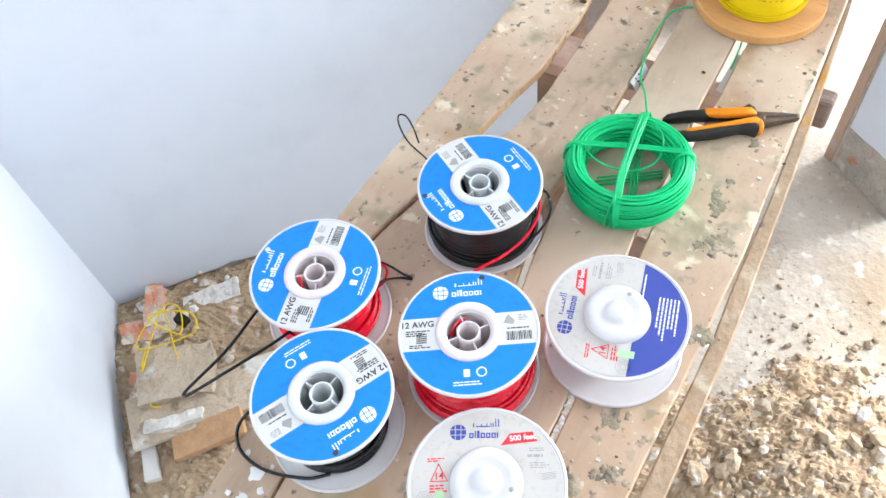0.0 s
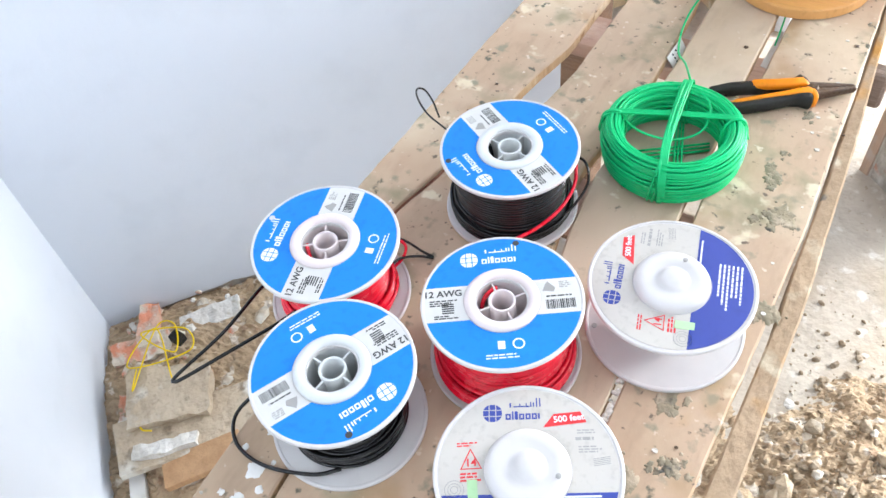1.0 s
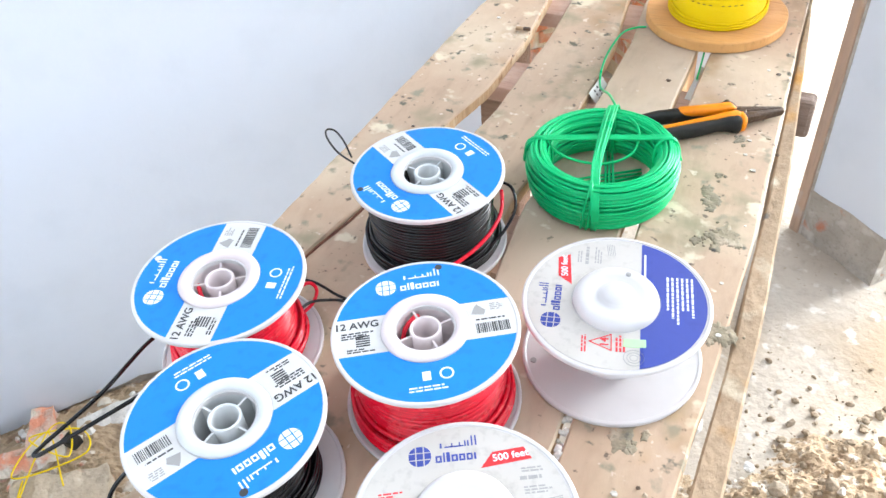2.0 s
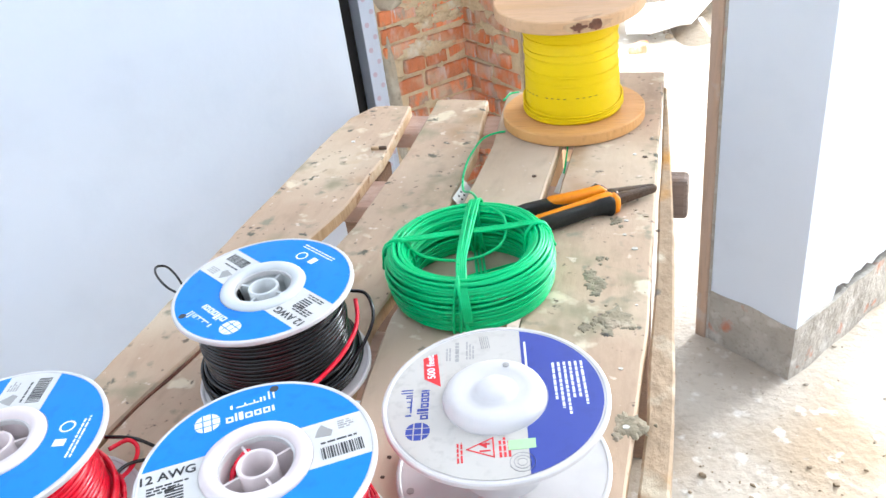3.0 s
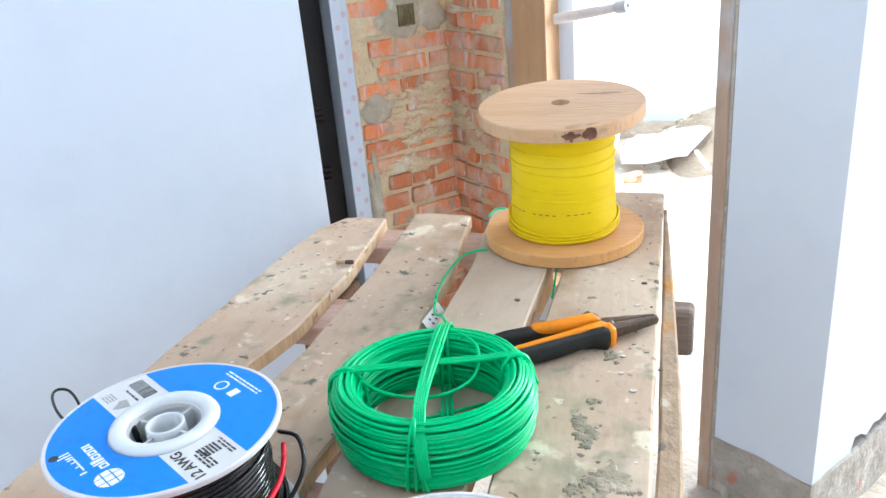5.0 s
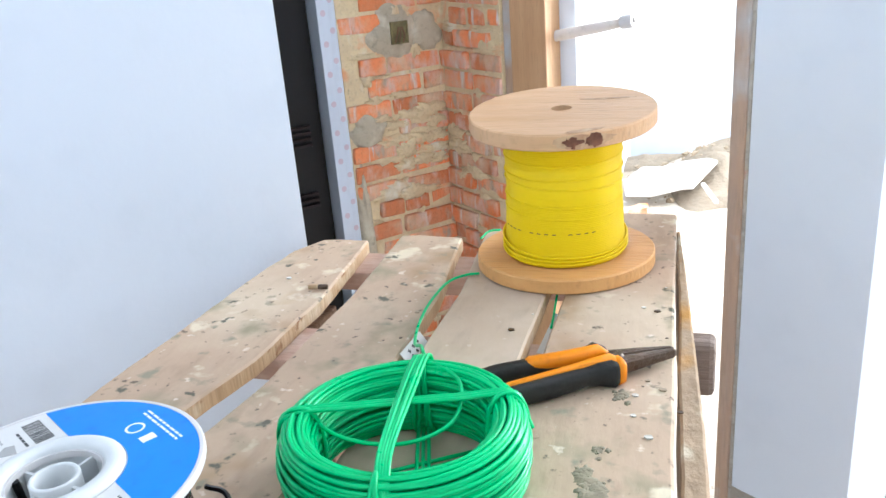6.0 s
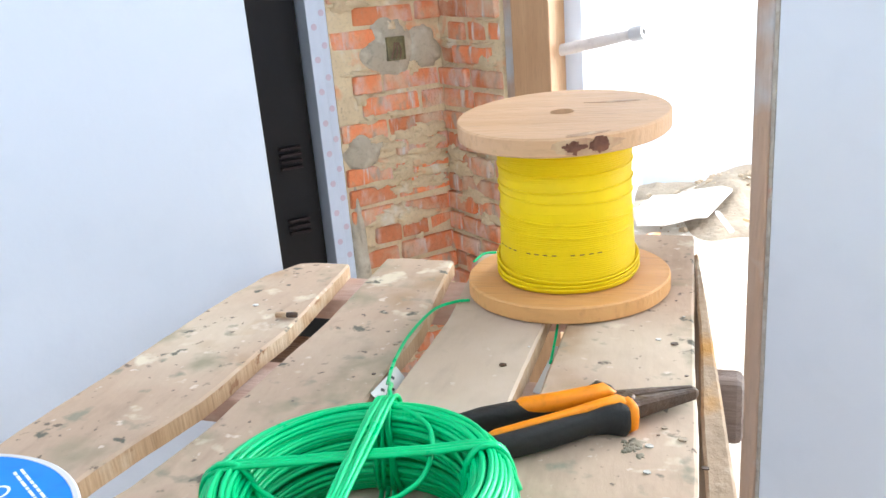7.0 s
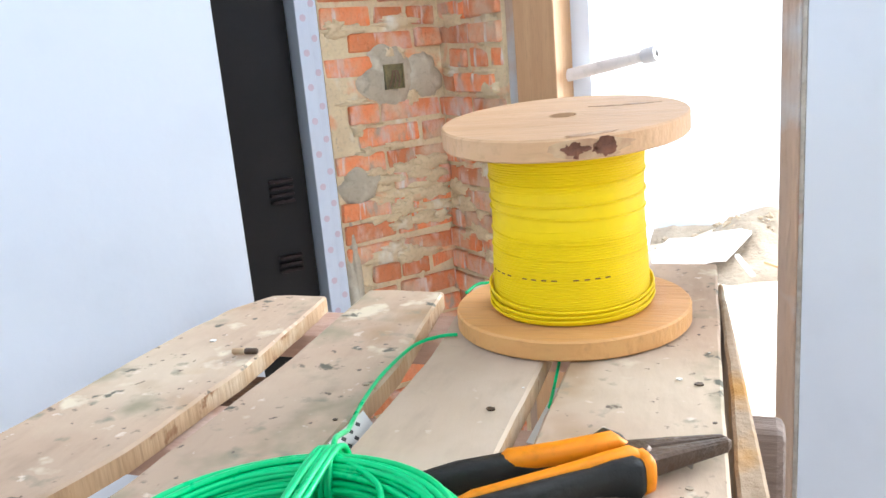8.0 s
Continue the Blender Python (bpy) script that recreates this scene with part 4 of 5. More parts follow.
        plate(bm, [((a - d + n).x, (a - d + n).y), ((b + d + n).x, (b + d + n).y), ((b + d - n).x, (b + d - n).y), ((a - d - n).x, (a - d - n).y)], z, z + 0.00015)
    bars(bm, -0.060, -0.0015, 0.022, 3, 0.0018, 0.0013, seed + 2, z)
    bars(bm, -0.062, 0.028, 0.020, 2, 0.0014, 0.0012, seed + 3, z)
    bmesh.ops.transform(bm, matrix=Matrix.Rotation(radians(92), 4, "Z"), verts=bm.verts[:])
    part("gauge_triangle", bm, RED_PRINT, root)
    lettering("gauge_text", "14", 0.0105, Matrix.Rotation(radians(92), 4, "Z") @ Matrix.Translation((-0.050, 0.0095, z + 0.0001)), RED_PRINT, root)
    bm = bmesh.new()
    bars(bm, 0.046, 0.036, 0.020, 2, 0.0013, 0.0012, seed + 5, z)
    bars(bm, 0.044, 0.027, 0.026, 1, 0.003, 0.0012, seed + 6, z)
    bars(bm, 0.046, 0.020, 0.024, 3, 0.0013, 0.0012, seed + 7, z)
    for k in range(5):
        plate(bm, [(0.058, 0.002 + 0.0016 * k), (0.073, 0.004 + 0.0016 * k), (0.073, 0.0046 + 0.0016 * k), (0.058, 0.0026 + 0.0016 * k)], z, z + 0.00015)
    bmesh.ops.transform(bm, matrix=mm, verts=bm.verts[:])
    part("grey_print", bm, GREY_INK, root)
    bm = bmesh.new()
    plate(bm, [(0.008, -0.054), (0.027, -0.053), (0.027, -0.044), (0.008, -0.045)], z, z + 0.00035)
    part("green_sticker", bm, GREEN_PRINT, root)
    bm = bmesh.new()
    for rr in (0.0088, 0.006, 0.0035):
        lathe(bm, [(rr - 0.0006, z), (rr - 0.0006, z + 0.0002), (rr, z + 0.0002), (rr, z)], 28, Matrix.Translation((0.017, -0.065, 0)))
    part("round_seal", bm, GREY_INK, root)
    return root


empty_spool(pose(-0.058, -0.800, T, 0, 0, 15), "empty white plastic spool with cream and navy label", 71)
empty_spool(pose(-0.094, -1.048, T, 0, 0, -60), "empty white plastic spool with cream label and red banner", 83)

# ---- coil of green wire ----


def green_coil():
    root = thing("wire_coil", pose(-0.146, -0.557, T), "tied coil of bright green electrical wire", "wire coil")
    rnd = random.Random(5)
    bm = bmesh.new()
    for layer, count in ((1.0, 40), (0.84, 30), (0.68, 14)):
        for k in range(count):
            a = 2 * math.pi * (k + rnd.uniform(-0.25, 0.25)) / count
            r = 0.0742 + 0.0118 * layer * math.copysign(abs(math.cos(a)) ** 0.8, math.cos(a))
            z = 0.0300 + 0.0278 * layer * math.copysign(abs(math.sin(a)) ** 0.8, math.sin(a))
            tube(bm, ring_points(r + rnd.uniform(-0.0006, 0.0006), max(z, 0.003), 72, rnd.uniform(0.0003, 0.0010), rnd.uniform(-0.0016, 0.0016) if z > 0.006 else 0.0, rnd.uniform(0, 6.28), rnd.uniform(-0.0008, 0.0008), rnd.uniform(-0.0008, 0.0008)), 0.0017, 7, True)
    part("coil_winding", bm, GREEN_WIRE, root, smooth=True)["kind"] = "stuff"
    spin = Matrix.Rotation(radians(24), 4, "Z")

    def strand(name, pts, closed=False):
        b = bmesh.new()
        tube(b, [spin @ Vector(p) for p in pts], 0.0016, 7, closed)
        part(name, b, GREEN_WIRE, root, smooth=True)

    for ang, n in ((-105, 4), (75, 5), (165, 3), (5, 4)):
        for s in range(n):
            a = radians(ang) + (s - n / 2) * 0.034 + rnd.uniform(-0.01, 0.01)
            pts = []
            for k in range(28):
                q = 2 * math.pi * k / 28
                rr = 0.0742 + 0.0148 * math.copysign(abs(math.cos(q)) ** 0.8, math.cos(q))
                aa = a + 0.05 * math.sin(q + s)
                pts.append((rr * math.cos(aa), rr * math.sin(aa), max(0.0018, 0.0300 + 0.0310 * math.copysign(abs(math.sin(q)) ** 0.8, math.sin(q)))))
            strand("tie", pts, True)
    # strands drawn across the top, and sagging in the hole
    for s in range(5):
        o = 0.0026 * (s - 2)
        strand("cross_strand", smooth_path([(0.026 + o, 0.086, 0.040), (0.021 + o, 0.078, 0.060), (0.006 + o, 0.030, 0.059 + 0.002 * (s % 2)), (-0.010 + o * 0.8, -0.030, 0.060), (-0.016 + o * 0.7, -0.066, 0.061), (-0.018 + o * 0.7, -0.087, 0.045), (-0.017 + o * 0.6, -0.0905, 0.022)], 8))
    for s in range(3):
        o = 0.003 * (s - 1)
        strand("cross_strand", smooth_path([(-0.0895, 0.020 + o, 0.030), (-0.080, 0.020 + o, 0.057), (-0.03, 0.022 + o, 0.056), (0.04, 0.018 + o, 0.055), (0.078, 0.008 + o, 0.058), (0.0905, 0.002 + o, 0.034)], 8))
    strand("cross_strand", smooth_path([(0.024, 0.074, 0.058), (0.045, 0.040, 0.055), (0.035, 0.002, 0.046), (0.0, -0.012, 0.042), (-0.04, 0.0, 0.044), (-0.062, 0.025, 0.05), (-0.052, 0.050, 0.055)], 10))
    for s in range(3):
        strand("cross_strand", [(-0.05 + 0.004 * s, -0.01 + 0.006 * s, 0.004 + 0.002 * s), (0.05, 0.010 + 0.004 * s, 0.004 + 0.002 * s)])
        strand("cross_strand", [(0.0 + 0.005 * s, -0.05, 0.008), (0.012 + 0.004 * s, 0.055, 0.009)])
    b = bmesh.new()
    tube(b, smooth_path([(-0.006, 0.072, 0.060), (-0.016, 0.092, 0.058), (-0.036, 0.140, 0.036), (-0.062, 0.192, 0.010), (-0.077, 0.245, 0.0035), (-0.083, 0.299, 0.0032), (-0.080, 0.355, 0.0032), (-0.066, 0.378, 0.003), (-0.052, 0.386, 0.0025)], 10), 0.0016, 7)
    part("loose_tail", b, GREEN_WIRE, root, smooth=True)


green_coil()

# ---- wooden spool of yellow wire ----


def yellow_spool():
    root = thing("wooden_spool", pose(-0.108, -0.114, T + 0.0006), "wooden spool wound with bright yellow wire", "wire spool")

    def disc(name, z, r, th, hole, wood):
        b = bmesh.new()
        lathe(b, [(hole, z), (r - 0.0015, z), (r, z + 0.0015), (r, z + th - 0.0015), (r - 0.0015, z + th), (hole, z + th), (hole, z)], 96)
        return part(name, b, wood, root)

    disc("bottom_disc", 0.0, 0.1025, 0.0165, 0.012, ORANGE_WOOD)
    top = disc("top_disc", 0.160, 0.1030, 0.0175, 0.0115, DISC_WOOD)
    halo = bmesh.new()
    plate(halo, [((1 + 0.6 * noise.noise(Vector((2 * math.cos(q * 0.2), 2 * math.sin(q * 0.2), 3)))) * 0.030 * math.cos(q * 0.2), min(0.0075, max(-0.0075, (1 + 0.6 * noise.noise(Vector((2 * math.cos(q * 0.2), 2 * math.sin(q * 0.2), 8)))) * 0.0075 * math.sin(q * 0.2)))) for q in range(31)], 0, 0.0003)
    for v in halo.verts:
        v.co.z -= 0.1030 - math.sqrt(0.1030 ** 2 - v.co.x ** 2)
    ob = part("resin_stain", halo, STAIN, top, "reddish brown resin stain")
    ob.matrix_basis = Matrix.Rotation(radians(-68), 4, "Z") @ Matrix.Translation((0.1031, 0, 0.1688)) @ Matrix.Rotation(radians(90), 4, "Z") @ Matrix.Rotation(radians(90), 4, "X")
    for ang, w, h in ((-62, 0.012, 0.015), (-65, 0.008, 0.009), (-59, 0.005, 0.012), (-74, 0.011, 0.011), (-77.5, 0.007, 0.006), (-70, 0.008, 0.004)):
        b = bmesh.new()
        pts = [((1 + 0.9 * noise.noise(Vector((3 * math.cos(q * 0.15), 3 * math.sin(q * 0.15), ang)))) * w / 2 * math.cos(q * 0.15), min(0.0078, max(-0.0078, (1 + 0.8 * noise.noise(Vector((3 * math.cos(q * 0.15), 3 * math.sin(q * 0.15), ang + 4)))) * h / 2 * math.sin(q * 0.15)))) for q in range(42)]
        plate(b, pts, 0, 0.0006)
        ob = part("knot", b, KNOT, top, "dark knot")
        ob.matrix_basis = Matrix.Rotation(radians(ang), 4, "Z") @ Matrix.Translation((0.1032, 0, 0.1690)) @ Matrix.Rotation(radians(90), 4, "Z") @ Matrix.Rotation(radians(90), 4, "X")
    for ang, reach, w, h, turn in ((-68, 0.0925, 0.034, 0.010, 4), (38, 0.058, 0.052, 0.006, 60)):
        b = bmesh.new()
        plate(b, [((1 + 0.8 * noise.noise(Vector((2 * math.cos(q * 0.3), 2 * math.sin(q * 0.3), ang)))) * w / 2 * math.cos(q * 0.3), (1 + 0.4 * noise.noise(Vector((2 * math.cos(q * 0.3), 2 * math.sin(q * 0.3), ang + 4)))) * h / 2 * math.sin(q * 0.3)) for q in range(21)], 0, 0.0004)
        ob = part("resin_stain", b, STAIN, top, "brown resin stain")
        ob.matrix_basis = Matrix.Rotation(radians(ang), 4, "Z") @ Matrix.Translation((reach + 0.003, 0, 0.1776)) @ Matrix.Rotation(radians(90 + turn), 4, "Z")
    # the upper disc is tilted toward the camera to fit its view
    top.matrix_basis = Matrix.Translation((0, 0, 0.165)) @ Matrix.Rotation(radians(4), 4, "X") @ Matrix.Translation((0, 0, -0.162))
    b = bmesh.new()
    lathe(b, [(0.030, 0.0165), (0.030, 0.162)], 32)
    part("wooden_core", b, DISC_WOOD, root)
    rnd = random.Random(9)
    b = bmesh.new()
    z, rw = 0.0185, 0.00125
    while z < 0.166:
        f = (z - 0.0165) / 0.145
        r = 0.0655 + 0.0015 * math.cos(5 * f) + rnd.uniform(-0.00008, 0.00008)
        tube(b, ring_points(r, z, 84, 0.00008, rnd.uniform(-0.0001, 0.0001), rnd.uniform(0, 6)), rw, 6, True)
        z += rw * 1.6
    lathe(b, [(0.031, 0.018), (0.0652, 0.018), (0.0652, 0.1665), (0.031, 0.1665)], 64)
    part("wound_wire", b, YELLOW_WIRE, root, smooth=True)["kind"] = "stuff"
    for k in range(9):
        b = bmesh.new()
        tube(b, ring_points(0.0685 + 0.0012 * (k % 3), 0.0195 + 0.0022 * k, 84, 0.0007, 0.0012 + 0.0009 * k, radians(-20) + rnd.uniform(-0.3, 0.3)), rw, 6, True)
        part("loose_turn", b, YELLOW_WIRE, root, smooth=True)
    for k in range(7):
        z0, tilt = 0.060 + 0.0145 * k + rnd.uniform(-0.003, 0.003), rnd.uniform(0.001, 0.005)
        b = bmesh.new()
        tube(b, ring_points(0.0655 + rnd.uniform(0, 0.0004), z0, 84, 0.0002, tilt, radians(-40) + rnd.uniform(-0.6, 0.6)), rw * 0.9, 6, True)
        part("loose_turn", b, YELLOW_WIRE, root, smooth=True)
    b = bmesh.new()
    for k in range(14):
        a = radians(-150 + 7.5 * k)
        m = Matrix.Rotation(a, 4, "Z") @ Matrix.Translation((0.0664, 0, 0.055)) @ Matrix.Rotation(radians(90), 4, "Z") @ Matrix.Rotation(radians(90), 4, "X")
        if k % 5 != 4:
            box(b, (-0.0022, -0.0005, 0.0007), (0.0022, 0.0005, 0.001), m)
    part("wire_print", b, KNOT, root)


yellow_spool()

# ---- pliers ----


def pliers():
    root = thing("pliers", pose(-0.134, -0.4455, T, 0, 0, 32.6), "combination pliers with black and orange rubber grips, dark steel jaws", "pliers")

    root.scale = (0.95, 0.85, 0.9)

    def loft(b, stations, n=12):
        """Rounded sections (x, y, z, half width, half height)."""
        rings = []
        for x, y, z, w, h in stations:
            rings.append([b.verts.new((x, y + w * math.copysign(abs(math.cos(q)) ** 0.6, math.cos(q)), z + h * math.copysign(abs(math.sin(q)) ** 0.6, math.sin(q)))) for q in [2 * math.pi * k / n for k in range(n)]])
        for a, c in zip(rings, rings[1:]):
            for k in range(n):
                j = (k + 1) % n
                b.faces.new((a[k], a[j], c[j], c[k]))
        b.faces.new(rings[0][::-1])
        b.faces.new(rings[-1])
        bmesh.ops.recalc_face_normals(b, faces=b.faces[:])

    for s in (1, -1):
        b = bmesh.new()
        loft(b, [(0.124, 0.011 * s, 0.012, 0.0085, 0.008), (0.143, 0.0072 * s, 0.012, 0.0085, 0.008), (0.162, 0.0058 * s, 0.0118, 0.0062, 0.007), (0.197, 0.0026 * s, 0.011, 0.0028, 0.005), (0.2, 0.0022 * s, 0.011, 0.0016, 0.003)])
        part("jaw", b, STEEL, root, smooth=False)
    b = bmesh.new()
    lathe(b, [(0.0, 0.0215), (0.007, 0.0215), (0.009, 0.0195), (0.009, 0.004), (0.0, 0.004)], 24, Matrix.Translation((0.139, 0, 0)))
    part("pivot", b, STEEL, root)
    for s in (1, -1):
        b = bmesh.new()
        yb = 0.021 if s > 0 else -0.019
        loft(b, [(-0.002, yb * 0.9, 0.011, 0.003, 0.004), (0.005, yb, 0.011, 0.0068, 0.0080), (0.034, yb * 1.12, 0.011, 0.0088, 0.0098), (0.072, yb * 1.0, 0.0115, 0.0090, 0.0100),
                 (0.104, yb * 0.78, 0.012, 0.0076, 0.0092), (0.117, yb * 0.76, 0.012, 0.0090, 0.0112), (0.129, yb * 0.92, 0.012, 0.0132, 0.0132), (0.137, yb * 0.8, 0.012, 0.0085, 0.0100)])
        grip = part("grip", b, RUBBER, root, smooth=True)
        b = bmesh.new()
        if s > 0:
            loft(b, [(0.058, yb * 1.06, 0.0165, 0.004, 0.002), (0.066, yb * 1.03, 0.0172, 0.0085, 0.0062), (0.095, yb * 0.80, 0.0180, 0.0088, 0.0062), (0.118, yb * 0.66, 0.0198, 0.0088, 0.0058), (0.130, yb * 0.60, 0.0215, 0.0082, 0.0050), (0.1375, yb * 0.5, 0.0185, 0.0058, 0.002)])
        else:
            loft(b, [(0.020, yb * 0.80, 0.0170, 0.0015, 0.001), (0.034, yb * 0.82, 0.0182, 0.0040, 0.0042), (0.095, yb * 0.52, 0.0192, 0.0046, 0.0046), (0.118, yb * 0.45, 0.0208, 0.0060, 0.0046), (0.132, yb * 0.55, 0.0222, 0.0085, 0.0040), (0.1405, yb * 0.62, 0.0160, 0.0095, 0.0052)])
        if s < 0:
            c = bmesh.new()
            loft(c, [(0.1335, yb * 0.83, 0.012, 0.0120, 0.0126), (0.1395, yb * 0.8, 0.0125, 0.0112, 0.0122), (0.1415, yb * 0.78, 0.0125, 0.0085, 0.0095)])
            part("grip_rim", c, ORANGE, grip, "orange rim at the joint", smooth=True)
        part("orange_inlay", b, ORANGE, grip, "orange grip inlay", smooth=True)


pliers()

# ---- loose wires ----


def loose_wire(keys, mat, label, r=0.0019):
    base = Vector(keys[0])
    b = bmesh.new()
    tube(b, [p - base for p in smooth_path(keys, 12)], r, 7)
    ob = part("wire_tail", b, mat, smooth=True)
    ob.location = base
    return tagged(ob, label, "wire")


loose_wire([(-0.352, -0.720, T + 0.030), (-0.375, -0.690, T + 0.040), (-0.399, -0.677, T + 0.045), (-0.440, -0.662, T + 0.047), (-0.470, -0.640, T + 0.047), (-0.482, -0.623, T + 0.045), (-0.474, -0.617, T + 0.042), (-0.455, -0.628, T + 0.038), (-0.435, -0.645, T + 0.030)], BLACK_WIRE, "thin black wire end curling off the spool", 0.0013)
loose_wire([(-0.375, -1.000, T + 0.040), (-0.401, -0.968, T + 0.034), (-0.426, -1.019, T + 0.032), (-0.452, -1.075, T + 0.032), (-0.470, -1.112, T + 0.031), (-0.477, -1.121, T + 0.030), (-0.480, -1.113, T + 0.030), (-0.471, -1.047, T + 0.030), (-0.473, -0.976, T + 0.028), (-0.468, -0.945, T + 0.018), (-0.455, -0.930, T + 0.006)], BLACK_WIRE, "long loop of black wire hanging over the bench edge", 0.0021)
loose_wire([(-0.360, -1.065, T + 0.010), (-0.393, -1.085, T + 0.018), (-0.404, -1.115, T + 0.010), (-0.385, -1.138, T + 0.004), (-0.345, -1.143, T + 0.0035), (-0.295, -1.128, T + 0.006), (-0.27, -1.11, T + 0.010)], BLACK_WIRE, "black wire tail lying on the bench by its spool", 0.0021)
loose_wire([(-0.36, -0.888, T + 0.022), (-0.357, -0.866, T + 0.020), (-0.345, -0.845, T + 0.008), (-0.331, -0.836, T + 0.003), (-0.345, -0.838, T + 0.010), (-0.365, -0.843, T + 0.025), (-0.388, -0.85, T + 0.030)], BLACK_WIRE, "bent black wire end poking out from the red spool", 0.0016)
loose_wire([(-0.375, -0.862, T + 0.030), (-0.367, -0.848, T + 0.028), (-0.358, -0.850, T + 0.022), (-0.357, -0.863, T + 0.015), (-0.362, -0.880, T + 0.012)], RED_WIRE, "short curl of red wire by its spool", 0.0019)
loose_wire([(-0.235, -0.660, T + 0.060), (-0.212, -0.672, T + 0.066), (-0.200, -0.690, T + 0.055), (-0.204, -0.712, T + 0.040), (-0.214, -0.728, T + 0.028)], BLACK_WIRE, "arched black wire end beside its spool", 0.0017)
loose_wire([(-0.222, -0.676, T + 0.062), (-0.214, -0.694, T + 0.056), (-0.212, -0.712, T + 0.050), (-0.216, -0.738, T + 0.044), (-0.228, -0.766, T + 0.038), (-0.244, -0.790, T + 0.034), (-0.256, -0.808, T + 0.030)], RED_WIRE, "red wire strand drawn slantwise across the black spool", 0.0021)

loose_wire([(-0.227, -0.055, T + 0.0025), (-0.221, -0.034, T + 0.005), (-0.210, -0.020, T + 0.0025)], GREEN_WIRE, "short bit of green wire behind the wooden spool", 0.0016)
loose_wire([(-0.104, -0.190, T - 0.004), (-0.101, -0.225, T - 0.010), (-0.0985, -0.262, T - 0.0160)], GREEN_WIRE, "green wire hanging into the gap between planks", 0.0013)
# ---- small things on the bench ----
b = bmesh.new()
plate(b, [(-0.006, -0.045), (0.005, -0.048), (0.007, 0.040), (-0.004, 0.045)], 0, 0.0006)
strip = part("paper_strip", b, LABEL_WHITE)
strip.location = (-0.0975, -0.268, T - 0.0184)
tagged(strip, "white paper strip lying in the plank gap", "paper")
stub = thing("short_stub", pose(-0.384, -0.235, T + 0.0002), "short burnt stub, half tan and half dark, lying on the plank", "stub")
for name, x0, mat in (("pale_half", 0.0, PLANK_SIDE), ("dark_half", 0.0115, STEEL)):
    b = bmesh.new()
    lathe(b, [(0.0, 0), (0.0026, 0), (0.0029, 0.001), (0.0029, 0.010), (0.0024, 0.0112), (0.0, 0.0112)], 14, pose(x0, x0 * 0.14, 0.0029, 0, 90, 8))
    part(name, b, mat, stub, smooth=True)
b = bmesh.new()
plate(b, [(-0.012, -0.026), (0.014, -0.028), (0.016, 0.022), (-0.010, 0.026)], 0, 0.0006)
paper = thing("paper_scrap", pose(-0.2145, -0.345, T - 0.0085, 0, 50, 0), "white printed paper scrap in the gap between planks", "paper")
part("sheet", b, LABEL_WHITE, paper)
b = bmesh.new()
for k in range(7):
    x, y = -0.007 + 0.006 * (k % 3), -0.014 + 0.011 * (k // 3)
    plate(b, [(x, y), (x + 0.003, y + 0.002), (x + 0.002, y + 0.005), (x - 0.001, y + 0.003)], 0.0006, 0.0009)
part("print", b, INK, paper)


def chip(x, y, r, seed, mat, label, name, z=T, flat=0.18):
    b = bmesh.new()
    pts = []
    for k in range(14):
        a = 2 * math.pi * k / 14
        rr = r * (1 + 0.45 * noise.noise(Vector((2 * math.cos(a), 2 * math.sin(a), seed))))
        pts.append((rr * math.cos(a), rr * 0.8 * math.sin(a)))
    plate(b, pts, 0, r * flat)
    ob = part(name, b, mat)
    ob.location = (x, y, z)
    return tagged(ob, label, "debris", "flakes on the bench")


rnd = random.Random(77)
for k in range(46):
    y = rnd.uniform(-1.25, -0.10)
    x = rnd.choice((rnd.uniform(-0.43, -0.37), rnd.uniform(-0.30, -0.23), rnd.uniform(-0.175, -0.09), rnd.uniform(-0.03, 0.035), rnd.uniform(-0.02, 0.03)))
    chip(x, y, rnd.uniform(0.0010, 0.0034), k, rnd.choice((CEMENT, CEMENT, RUBBLE, STEEL, BOARD)), "small dried flake of cement stuck on the plank", "cement_flake", flat=0.3)

# ---- rubble on the floor ----
SAND = material("sandy_rubble_dirt", (0.50, 0.375, 0.245), (0.40, 0.285, 0.18), 16, 0.97, 0.9, 90, spots=[((0.70, 0.62, 0.52), 30, 0.58, 0.66), ((0.33, 0.22, 0.14), 24, 0.62, 0.70), ((0.58, 0.26, 0.15), 13, 0.68, 0.72)])


CRUST = material("mortar_crust", (0.58, 0.48, 0.36), (0.48, 0.38, 0.27), 14, 0.95, 1.0, 45, spots=[((0.70, 0.66, 0.58), 12, 0.56, 0.66), ((0.58, 0.24, 0.13), 10, 0.64, 0.70), ((0.26, 0.2, 0.14), 26, 0.62, 0.70)])


PALE_CRUST = material("pale_plaster_crust", (0.78, 0.76, 0.72), (0.64, 0.60, 0.54), 18, 0.95, 0.8, 60, spots=[((0.52, 0.46, 0.36), 26, 0.58, 0.68)])
RED_BIT = material("dusty_red_brick", (0.68, 0.40, 0.30), (0.60, 0.48, 0.38), 24, 0.95, 0.9, 70, spots=[((0.76, 0.30, 0.18), 14, 0.52, 0.62), ((0.66, 0.58, 0.48), 18, 0.50, 0.60), ((0.80, 0.74, 0.66), 40, 0.55, 0.66)])


